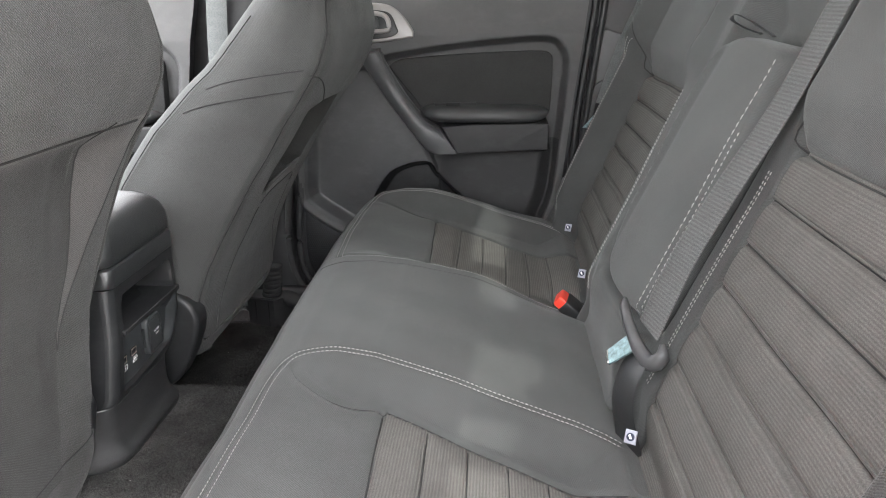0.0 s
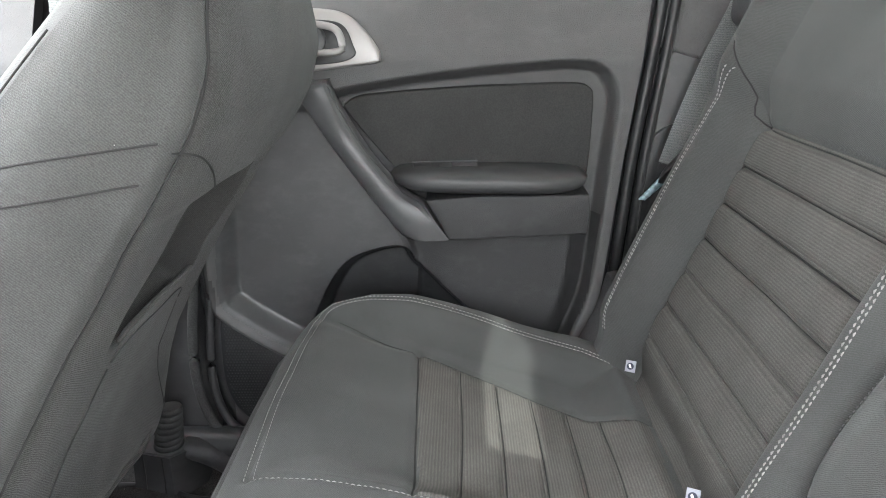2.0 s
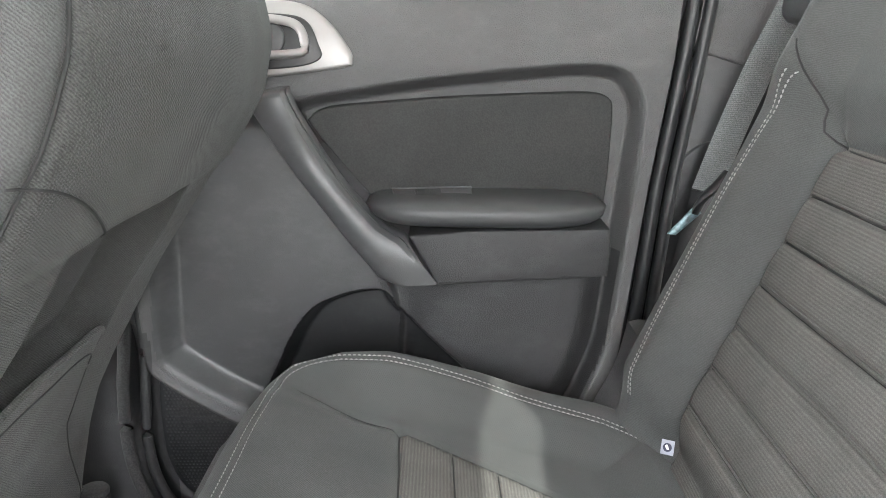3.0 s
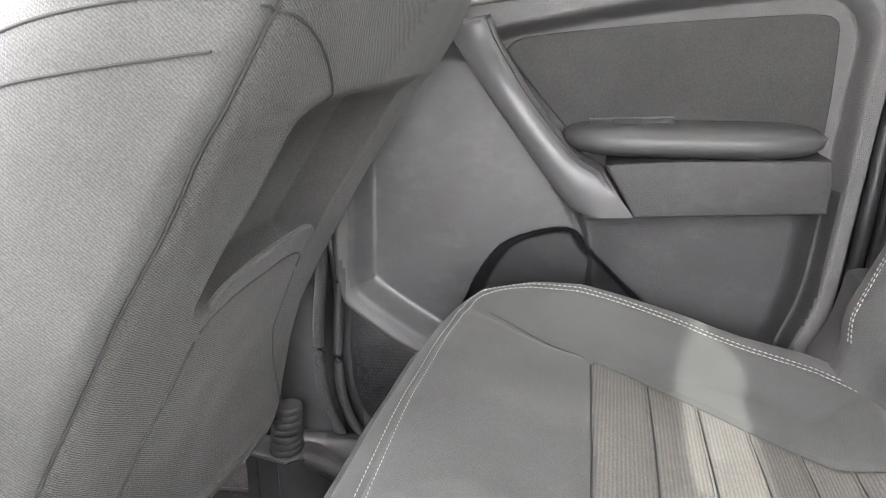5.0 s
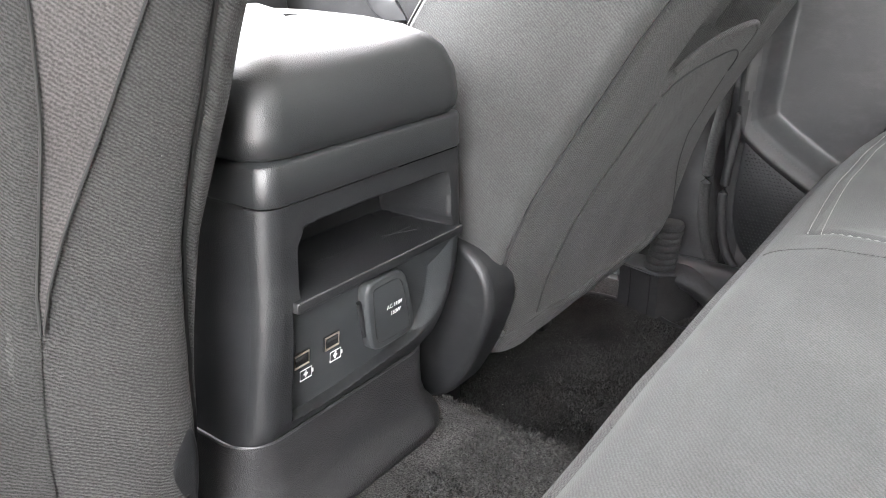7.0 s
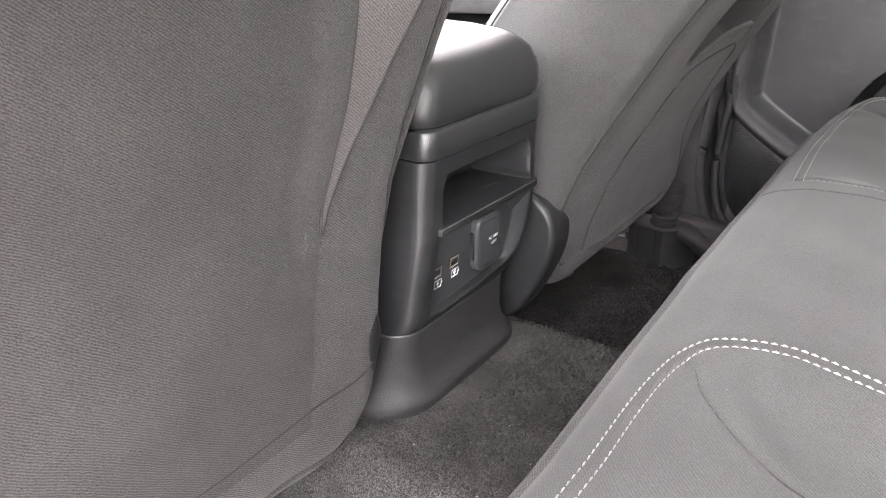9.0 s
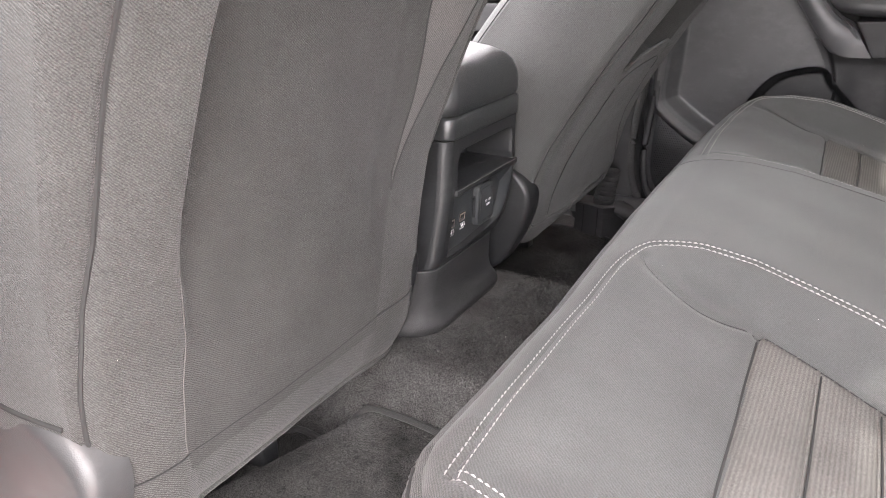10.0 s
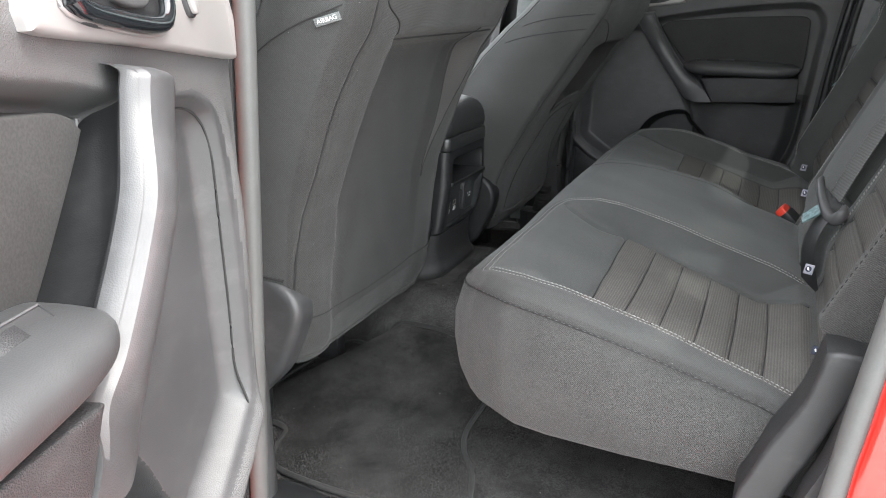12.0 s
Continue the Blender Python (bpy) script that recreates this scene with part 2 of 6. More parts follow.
def curve(points, step=0.004, closed=False):
    """Evenly spaced points along a smooth curve through the given ones."""
    p = np.array(points, float)
    n = len(p)
    out = []
    for i in range(n if closed else n - 1):
        if closed:
            a, b, c, d = p[(i - 1) % n], p[i], p[(i + 1) % n], p[(i + 2) % n]
        else:
            a, b, c, d = p[max(i - 1, 0)], p[i], p[i + 1], p[min(i + 2, n - 1)]
        k = max(2, int(np.linalg.norm(c - b) / step * 1.5))
        for t in np.linspace(0, 1, k, endpoint=False):
            out.append(0.5 * (2 * b + (c - a) * t + (2 * a - 5 * b + 4 * c - d) * t * t + (3 * b - a - 3 * c + d) * t ** 3))
    out.append(p[0] if closed else p[-1])
    out = np.array(out)
    lengths = np.concatenate([[0], np.cumsum(np.linalg.norm(np.diff(out, axis=0), axis=1))])
    s = np.linspace(0, lengths[-1], max(2, int(lengths[-1] / step) + 1))
    q = np.stack([np.interp(s, lengths, out[:, k]) for k in range(out.shape[1])], -1)
    return q[:-1] if closed else q


def thing(name, at, label, category, group="", kind=""):
    root = new(name)
    root.location = at
    root.empty_display_size = 0.05
    return tagged(root, label, category, group, kind)


def origin(ob):
    at = Vector((0, 0, 0))
    while ob is not None:
        at += ob.location
        ob = ob.parent
    return at


def solid(name, verts, faces, mat, parent=None, label="", soft=True, fix=False):
    """One mesh object, its corners given in metres of the place, as a thing or as a part of parent."""
    me = bpy.data.meshes.new(name)
    at = origin(parent) if parent is not None else Vector((0, 0, 0))
    me.from_pydata([tuple(Vector(tuple(v)) - at) for v in verts], [], [tuple(int(i) for i in f) for f in faces])
    if fix:
        bm = bmesh.new()
        bm.from_mesh(me)
        bmesh.ops.recalc_face_normals(bm, faces=bm.faces)
        bm.to_mesh(me)
        bm.free()
    me.materials.append(mat)
    if soft:
        me.polygons.foreach_set("use_smooth", [True] * len(me.polygons))
        me.set_sharp_from_angle(angle=radians(55))
    me.update()
    ob = new(name, me)
    ob.parent = parent
    if label:
        tagged(ob, label)
    return ob


def grid(pts):
    """Faces of a grid of points, shape rows x columns x 3."""
    r, c = pts.shape[:2]
    i = np.arange(r * c).reshape(r, c)
    f = np.stack([i[:-1, :-1], i[1:, :-1], i[1:, 1:], i[:-1, 1:]], -1).reshape(-1, 4)
    return pts.reshape(-1, 3), f


def pieces(pts, region, names, parent, mats, labels=None):
    """Cuts a grid into one mesh a region, by the region number of each face."""
    v, f = grid(pts)
    reg = region.reshape(-1)
    made = {}
    for k, name in names.items():
        sel = f[reg == k]
        if len(sel) == 0:
            continue
        used, inv = np.unique(sel, return_inverse=True)
        made[k] = solid(name, v[used], inv.reshape(sel.shape), mats[k], parent, (labels or {}).get(k, ""))
    return made


def loft(rings, caps=True):
    rings = np.array(rings, float)
    r, c = rings.shape[:2]
    f = []
    for i in range(r - 1):
        for j in range(c):
            f.append((i * c + j, i * c + (j + 1) % c, (i + 1) * c + (j + 1) % c, (i + 1) * c + j))
    if caps:
        f.append(tuple(range(c))[::-1])
        f.append(tuple((r - 1) * c + j for j in range(c)))
    return rings.reshape(-1, 3), f


def tube(points, radius, sides=8, flat=1.0, up=(0, 0, 1)):
    p = np.array(points, float)
    d = np.gradient(p, axis=0)
    rings = []
    for i in range(len(p)):
        t = Vector(d[i]).normalized()
        a = t.cross(Vector(up))
        if a.length < 0.05:
            a = t.cross(Vector((1, 0, 0)))
        a.normalize()
        b = a.cross(t).normalized()
        r = radius[i] if hasattr(radius, "__len__") else radius
        rings.append([p[i] + r * (math.cos(w) * np.array(a) + flat * math.sin(w) * np.array(b)) for w in np.linspace(0, 2 * math.pi, sides, endpoint=False)])
    return loft(rings)


def inset(poly, d):
    """A closed outline moved inwards by d."""
    p = np.array(poly, float)
    area = 0.5 * np.sum(p[:, 0] * np.roll(p[:, 1], -1) - np.roll(p[:, 0], -1) * p[:, 1])
    t = np.roll(p, -1, axis=0) - np.roll(p, 1, axis=0)
    t /= np.linalg.norm(t, axis=1)[:, None] + 1e-9
    nrm = np.stack([-t[:, 1], t[:, 0]], -1) * (1 if area > 0 else -1)
    return p + nrm * d


def pad(outline, depth, round_edge, place, back=0.0, steps=4, crown=0.0):
    """A slab with a rounded front edge: an outline of two coordinates, and place(a, b, c) giving the point in the room, c proud."""
    rings = [[place(a, b, -back) for a, b in outline]]
    for k in range(steps + 1):
        w = k / steps * math.pi / 2
        q = inset(outline, round_edge * (1 - math.cos(w)))
        rings.append([place(a, b, depth - round_edge * (1 - math.sin(w))) for a, b in q])
    if crown:
        q0 = inset(outline, round_edge)
        mid = q0.mean(axis=0)
        for s, h in ((0.85, 0.45), (0.6, 0.8), (0.3, 0.97)):
            rings.append([place(a, b, depth + crown * h) for a, b in mid + (q0 - mid) * s])
    return loft(rings)


def stitch_rows(points, normals, length=0.0042, gap=0.0017, width=0.0009, tall=0.0007):
    """Short threads laid end to end along a seam."""
    p = np.array(points, float)
    s = np.concatenate([[0], np.cumsum(np.linalg.norm(np.diff(p, axis=0), axis=1))])
    n = np.array(normals, float)
    v, f = [], []
    at = 0.0
    while at + length < s[-1]:
        a, b, nm = [np.array([np.interp(x, s, q[:, k]) for k in range(3)]) for x, q in ((at, p), (at + length, p), (at + length / 2, n))]
        t = (b - a) / (np.linalg.norm(b - a) + 1e-9)
        side = np.cross(t, nm)
        side /= np.linalg.norm(side) + 1e-9
        nm = nm / np.linalg.norm(nm)
        m = (a + b) / 2
        base = len(v)
        for q, wd, ht in ((a, 0.5, -0.3), (m, 1.0, 1.0), (b, 0.5, -0.3)):
            for x, z in ((-1, -1), (1, -1), (0.7, ht), (-0.7, ht)):
                v.append(q + side * x * wd * width / 2 + nm * (z * tall if z > -1 else -0.002))
        for k in (0, 4):
            for j in range(4):
                f.append((base + k + j, base + k + (j + 1) % 4, base + k + 4 + (j + 1) % 4, base + k + 4 + j))
        f.append((base, base + 1, base + 2, base + 3))
        f.append((base + 11, base + 10, base + 9, base + 8))
        at += length + gap
    return v, f


def inside(poly, x, y):
    p = np.array(poly, float)
    hit = np.zeros(np.shape(x), bool)
    for (x0, y0), (x1, y1) in zip(p, np.roll(p, -1, axis=0)):
        cross = (y0 > y) != (y1 > y)
        with np.errstate(divide="ignore", invalid="ignore"):
            hit ^= cross & (x < (x1 - x0) * (y - y0) / (y1 - y0) + x0)
    return hit


def away(line, x, y, closed=False):
    """The distance of points from a polyline in the plane."""
    p = np.array(line, float)
    best = np.full(np.shape(x), 9.0)
    q = np.vstack([p, p[:1]]) if closed else p
    for (x0, y0), (x1, y1) in zip(q[:-1], q[1:]):
        dx, dy = x1 - x0, y1 - y0
        t = np.clip(((x - x0) * dx + (y - y0) * dy) / (dx * dx + dy * dy + 1e-12), 0, 1)
        best = np.minimum(best, np.hypot(x - x0 - t * dx, y - y0 - t * dy))
    return best


def signed(poly, x, y):
    """Distance inside an outline, negative outside."""
    d = away(poly, x, y, True)
    return np.where(inside(poly, x, y), d, -d)


def box(x0, x1, y0, y1, z0, z1, r=0.01):
    """A block with bevelled edges."""
    bm = bmesh.new()
    bmesh.ops.create_cube(bm, size=1.0)
    for v in bm.verts:
        v.co = Vector(((x0 + x1) / 2 + v.co.x * (x1 - x0), (y0 + y1) / 2 + v.co.y * (y1 - y0), (z0 + z1) / 2 + v.co.z * (z1 - z0)))
    if r:
        bmesh.ops.bevel(bm, geom=list(bm.edges), offset=r, segments=3, profile=0.5, affect="EDGES")
    bm.verts.index_update()
    out = [tuple(v.co) for v in bm.verts], [tuple(v.index for v in f.verts) for f in bm.faces]
    bm.free()
    return out


# ---- rear bench ----
def cush_near(x):
    return np.interp(x, [-0.447, -0.44, -0.425, -0.4, -0.35, -0.3, -0.2, 0.02], [-0.525, -0.548, -0.574, -0.602, -0.633, -0.642, -0.647, -0.645])


def cush_far(x):
    return np.interp(x, [-0.447, -0.44, -0.425, -0.4, -0.35, -0.3, -0.2, 0.02], [0.53, 0.575, 0.615, 0.648, 0.675, 0.683, 0.687, 0.685])


NEAR_LOOP = curve([(-0.412, -0.562), (-0.418, -0.45), (-0.419, -0.3), (-0.416, -0.215), (-0.402, -0.165), (-0.37, -0.146), (-0.32, -0.15), (-0.25, -0.163), (-0.15, -0.186), (-0.07, -0.205), (0.0, -0.222)])
NEAR_EDGE = curve([(-0.412, -0.562), (-0.35, -0.582), (-0.28, -0.593), (-0.18, -0.604), (-0.08, -0.616), (0.0, -0.622)])
FAR_LOOP = curve([(-0.415, 0.228), (-0.421, 0.34), (-0.422, 0.47), (-0.42, 0.555), (-0.408, 0.61), (-0.375, 0.642), (-0.32, 0.65), (-0.25, 0.648), (-0.15, 0.64), (-0.07, 0.63), (0.0, 0.615)])
FAR_EDGE = curve([(-0.415, 0.228), (-0.35, 0.222), (-0.28, 0.214), (-0.18, 0.213), (-0.08, 0.214), (0.0, 0.218)])
NEAR_INSERT = curve([(-0.283, -0.222), (-0.22, -0.248), (-0.166, -0.268), (-0.075, -0.296), (0.01, -0.318)])
FAR_INSERT = curve([(-0.285, 0.566), (-0.22, 0.54), (-0.166, 0.518), (-0.075, 0.486), (0.01, 0.462)])
NEAR_TUCK = curve([(-0.4, -0.19), (-0.388, -0.212), (-0.365, -0.23), (-0.335, -0.239), (-0.305, -0.234), (-0.283, -0.223)])
FAR_TUCK = curve([(-0.414, 0.6), (-0.395, 0.588), (-0.37, 0.577), (-0.335, 0.568), (-0.31, 0.566), (-0.285, 0.566)])
RIB_LINES = (-0.228, -0.181, -0.136, -0.092, -0.05)


def panel_poly(loop, edge):
    return np.vstack([loop, edge[::-1]])


NEAR_PANEL, FAR_PANEL = panel_poly(NEAR_LOOP, NEAR_EDGE), panel_poly(FAR_LOOP, FAR_EDGE)


def insert_poly(ins, edge):
    e = edge[edge[:, 0] > -0.27]
    return np.vstack([ins, e[::-1]])


NEAR_INS, FAR_INS = insert_poly(NEAR_INSERT, NEAR_EDGE), insert_poly(FAR_INSERT, FAR_EDGE)


def cushion_top(x, y, seams=True):
    x, y = np.asarray(x, float), np.asarray(y, float)
    z = np.interp(x, [-0.47, -0.455, -0.44, -0.42, -0.4, -0.35, -0.3, -0.25, -0.2, -0.1, -0.05, -0.02, 0.02], [0.386, 0.396, 0.405, 0.412, 0.417, 0.419, 0.415, 0.405, 0.393, 0.367, 0.354, 0.343, 0.325])
    for loop, edge, poly in ((NEAR_LOOP, NEAR_EDGE, NEAR_PANEL), (FAR_LOOP, FAR_EDGE, FAR_PANEL)):
        d = np.clip(signed(poly, x, y), 0, 1)
        z = z - 0.03 * smooth(-0.42, -0.27, x) * smooth(0.0, 0.07, d)
        z = z - 0.004 * smooth(-0.5, -0.3, x) * smooth(0, 0.02, d)
    # the outer flanks fall towards the rear
    z = z - 0.003 * smooth(-0.17, -0.02, x) * smooth(-0.4, -0.6, y)
    z = z - 0.03 * smooth(-0.2, -0.03, x) * np.exp(-((y - 0.21) / 0.06) ** 2)
    z = z + 0.012 * smooth(0.55, 0.66, y) * smooth(-0.1, -0.3, x)
    # rounded rim
    rim = np.minimum(np.minimum(y - cush_near(x), cush_far(x) - y), x + 0.451)
    z = z - 0.01 * np.clip(1 - rim / 0.022, 0, 1) ** 2
    if seams:
        for line in (NEAR_LOOP, NEAR_EDGE, FAR_LOOP, FAR_EDGE):
            z = z - 0.0028 * np.exp(-(away(line[::3], x, y) / 0.0042) ** 2)
        for ins, edge, poly in ((NEAR_INSERT, NEAR_EDGE, NEAR_INS), (FAR_INSERT, FAR_EDGE, FAR_INS)):
            z = z - 0.004 * np.exp(-(away(ins[::3], x, y) / 0.004) ** 2)
            front = [(-0.272, edge[0, 1] - 0.01), (ins[0, 0], ins[0, 1])]
            z = z - 0.006 * np.exp(-(away(front, x, y) / 0.004) ** 2)
            d = smooth(0.004, 0.016, signed(poly, x, y))
            for r in RIB_LINES:
                z = z - 0.003 * d * np.exp(-((x - r) / 0.0032) ** 2)
            z = z + 0.0012 * d * np.abs(np.sin((x + 0.272) / 0.0457 * math.pi)) ** 0.6
        for line in (NEAR_TUCK, FAR_TUCK):
            z = z - 0.003 * np.exp(-(away(line[::2], x, y) / 0.006) ** 2)
        # soft creases
        z = z + 0.0011 * np.sin(x * 31 + 4 * np.sin(y * 7)) * np.sin(y * 23 + 1.3 * np.sin(x * 17))
    return z


def shear(p):
    """The bench's front edge stands a little further forward towards the far side."""
    p = np.array(p, float)
    p[..., 0] += np.interp(p[..., 1], [-0.55, -0.3, 0.0, 0.4, 0.6], [0.002, 0.003, -0.008, -0.014, -0.012]) * smooth(-0.27, -0.42, p[..., 0])
    return p


def build_cushion():
    root = thing("rear_seat_cushion", (-0.22, 0.02, 0.21), "charcoal cloth rear bench cushion with ribbed inserts and pale stitching", "seat cushion")
    xs = np.linspace(-0.447, 0.02, 122)
    vs = np.linspace(0, 1, 332)
    X = np.repeat(xs[:, None], len(vs), 1)
    Y = cush_near(X) + (cush_far(X) - cush_near(X)) * vs[None, :]
    Z = cushion_top(X, Y)
    pts = shear(np.stack([X, Y, Z], -1))
    cx = (X[1:, 1:] + X[:-1, :-1]) / 2
    cy = (Y[1:, 1:] + Y[:-1, :-1]) / 2
    reg = np.zeros(cx.shape, int)
    reg[inside(NEAR_PANEL, cx, cy)] = 1
    reg[inside(FAR_PANEL, cx, cy)] = 2
    reg[inside(NEAR_INS, cx, cy)] = 3
    reg[inside(FAR_INS, cx, cy)] = 4
    reg[(reg == 0) & (cy < -0.5)] = 5
    reg[(reg == 0) & (cy > 0.6)] = 6
    names = {0: "centre_panel", 1: "side_panel", 2: "side_panel", 3: "ribbed_insert", 4: "ribbed_insert", 5: "end_border", 6: "end_border"}
    mats = {0: CLOTH, 1: CLOTH, 2: CLOTH, 3: RIB_X, 4: RIB_X, 5: FLANK_CLOTH, 6: CLOTH}
    pieces(pts, reg, names, root, mats, {3: "brown-grey ribbed cloth insert", 4: "brown-grey ribbed cloth insert"})
    # skirt that falls from the rim
    rim = np.vstack([pts[::-1, 0], pts[0, 1:], pts[1:, -1]])
    t = np.gradient(rim[:, :2], axis=0)
    t /= np.linalg.norm(t, axis=1)[:, None]
    nrm = np.stack([-t[:, 1], t[:, 0]], -1)
    mid = np.array([-0.2, 0.02])
    flip = np.sign(np.sum((rim[:, :2] - mid) * nrm, axis=1))
    nrm *= flip[:, None]
    rows = []
    for k, (out, part_z) in enumerate(((0.0, 0.0), (0.005, 0.02), (0.01, 0.05), (0.0092, 0.075), (0.013, 0.1), (0.022, 0.28), (0.023, 0.5), (0.017, 0.72), (0.005, 0.88), (-0.015, 0.97), (-0.05, 1.0))):
        q = rim.copy()
        q[:, :2] += nrm * out
        q[:, 2] = rim[:, 2] + (0.212 - rim[:, 2]) * part_z
        rows.append(q)
    v, f = grid(np.array(rows))
    solid("apron", v, f, BACK_CLOTH, root, "charcoal cloth cushion apron")
    # piping seam round the rim, dark
    side = rim[:122]
    line = side.copy()
    line[:, :2] += nrm[:122] * 0.0092
    line[:, 2] -= 0.007
    solid("piping", *tube(line[::3], 0.0014, 6), DARK_THREAD, root)
    v, f = stitch_rows(line + np.array([0, -0.0016, 0.001]), np.tile([0, -1.0, 0.3], (len(line), 1)), 0.005, 0.004, 0.0008, 0.0006)
    solid("piping_stitching", v, f, WEBBING, root)
    # pale stitching, in single or double rows
    for line, shifts in ((NEAR_LOOP, (-0.0045, 0.0045)), (NEAR_EDGE, (0.0, 0.006)), (FAR_LOOP, (-0.0045, 0.0045)), (FAR_EDGE, (0.0,))):
        t = np.gradient(line, axis=0)
        t /= np.linalg.norm(t, axis=1)[:, None]
        for s in shifts:
            q = line + np.stack([-t[:, 1], t[:, 0]], -1) * s
            p3 = np.stack([q[:, 0], q[:, 1], cushion_top(q[:, 0], q[:, 1]) + 0.0006], -1)
            solid("stitching", *stitch_rows(shear(p3), np.tile([0, 0, 1.0], (len(p3), 1))), THREAD, root, "pale grey stitching")
    for ins, edge in ((NEAR_INSERT, NEAR_EDGE), (FAR_INSERT, FAR_EDGE)):
        for r in RIB_LINES:
            ya = float(np.interp(r, edge[:, 0], edge[:, 1])) + 0.004
            yb = float(np.interp(r, ins[:, 0], ins[:, 1])) - 0.003
            yy = np.linspace(ya, yb, 40)
            xx = r + 0.003 * np.sin(np.linspace(0, 3.1, 40))
            for dx, mat, rad, up in ((0.0, DARK_THREAD, 0.0009, 0.0002), (-0.0026, RIB_X, 0.0015, 0.0005)):
                solid("rib_seam", *tube(np.stack([xx + dx, yy, cushion_top(xx + dx, yy) + up], -1), rad, 6), mat, root)
        fr = np.linspace(0, 1, 50)
        xx, yy = -0.272 + (ins[0, 0] + 0.272) * fr, edge[0, 1] - 0.012 + (ins[0, 1] - edge[0, 1] + 0.012) * fr
        solid("insert_seam", *tube(np.stack([xx, yy, cushion_top(xx, yy) + 0.0003], -1), 0.0014, 6), DARK_THREAD, root)
        solid("insert_seam", *tube(np.stack([ins[:, 0], ins[:, 1], cushion_top(ins[:, 0], ins[:, 1]) + 0.0002], -1)[::2], 0.0011, 6), DARK_THREAD, root)
    # dark tubes in the soft corner creases stand in for their shade
    for line in (NEAR_TUCK, FAR_TUCK):
        solid("crease_shade", *tube(np.stack([line[:, 0], line[:, 1], cushion_top(line[:, 0], line[:, 1]) + 0.0001], -1)[::2], np.linspace(0.0002, 0.0008, len(line[::2])), 6), DARK_THREAD, root)
    # fine dark tuck beside the centre panel
    q = np.stack([np.linspace(-0.44, 0, 90), np.full(90, 0.188) - 0.004 * np.sin(np.linspace(0, 3, 90))], -1)
    p3 = np.stack([q[:, 0], q[:, 1], cushion_top(q[:, 0], q[:, 1]) + 0.0001], -1)
    solid("tuck", *tube(shear(p3), 0.0006, 5), BACK_CLOTH, root)
    v, f = box(-0.2, 0.03, -0.4, 0.45, 0.066, 0.3, 0.02)
    solid("base_frame", v, f, BLACK, root, "black frame under the cushion")


LEAN = 0.44
NORMAL = np.array([-0.915, 0.0, 0.403])
BACK_RIBS = (0.4, 0.447, 0.494, 0.541, 0.588, 0.635)


ARMREST = curve([(-0.148, 0.47), (-0.15, 0.6), (-0.15, 0.7), (-0.144, 0.75), (-0.12, 0.775), (-0.03, 0.784), (0.05, 0.778), (0.085, 0.757), (0.1, 0.7), (0.116, 0.6), (0.13, 0.51), (0.126, 0.46), (0.1, 0.435), (0.04, 0.426), (-0.06, 0.432), (-0.13, 0.444)], 0.01, True)
INSERTS = ((0.218, 0.578), (-0.6, -0.222))


def back_proud(y, z):
    """How far the rear backrest stands out from its plane."""
    y, z = np.asarray(y, float), np.asarray(z, float)
    c = np.zeros(np.broadcast(y, z).shape)
    for y0, y1 in INSERTS:
        mid, half = (y0 + y1) / 2, (y1 - y0) / 2
        inz = smooth(half + 0.004, half - 0.01, np.abs(y - mid)) * smooth(0.692, 0.682, z)
        for r in BACK_RIBS:
            c = c - 0.0055 * inz * np.exp(-((z - r) / 0.0034) ** 2)
        c = c + 0.0035 * inz * np.abs(np.sin((z - 0.4) / 0.047 * math.pi)) ** 0.6
        c = c - 0.006 * np.exp(-((z - 0.686) / 0.005) ** 2) * smooth(half + 0.02, half, np.abs(y - mid))
        c = c - 0.004 * np.exp(-((np.abs(y - mid) - half) / 0.004) ** 2) * smooth(0.72, 0.68, z)
    # side bolsters of the two outer seats
    c = c + 0.05 * smooth(0.578, 0.635, y) - 0.07 * smooth(0.655, 0.7, y) ** 2
    c = c + 0.027 * smooth(0.222, 0.185, y) * smooth(0.1, 0.15, y + 0.18 * (z - 0.51))
    c = c + 0.05 * smooth(-0.6, -0.635, y) * smooth(0.39, 0.425, z) - 0.07 * smooth(-0.648, -0.69, y) ** 2
    # upper pads
    c = c + 0.022 * smooth(0.69, 0.74, z) * smooth(0.13, 0.2, y) * smooth(0.7, 0.62, y)
    c = c + 0.022 * smooth(0.69, 0.74, z) * smooth(-0.66, -0.58, y) * smooth(-0.178, -0.225, y)
    # seams that divide the upper pads from the bolsters
    for y0, y1 in INSERTS:
        line = [(y1 + 0.055, 0.76), (y1 + 0.02, 0.715), (y1, 0.686), (y0, 0.686), (y0 - 0.02, 0.72), (y0 - 0.035, 0.78), (y0 - 0.03, 0.98)]
        c = c - 0.005 * np.exp(-(away(line, y, z) / 0.0045) ** 2)
    # centre armrest panel in its niche
    reach = signed(ARMREST, y, z)
    panel = smooth(-0.001, 0.016, reach) ** 0.6
    c = c + 0.024 * panel - 0.016 * np.exp(-(reach / 0.006) ** 2)
    c = c + 0.012 * panel * np.cos((y + 0.01) / 0.14 * 1.3)
    c = c - 0.022 * smooth(0.772, 0.79, z) * smooth(0.845, 0.8, z) * smooth(-0.16, -0.13, y) * smooth(0.1, 0.07, y)
    # the bench's middle bulges out below it
    c = c + 0.03 * smooth(0.45, 0.42, z) * smooth(-0.18, -0.13, y) * smooth(0.165, 0.12, y) * (1 - panel)
    c = c - 0.02 * smooth(0.4, 0.34, z)
    c = c + 0.001 * np.sin(y * 29 + 3 * np.sin(z * 9)) * np.sin(z * 21)
    return c


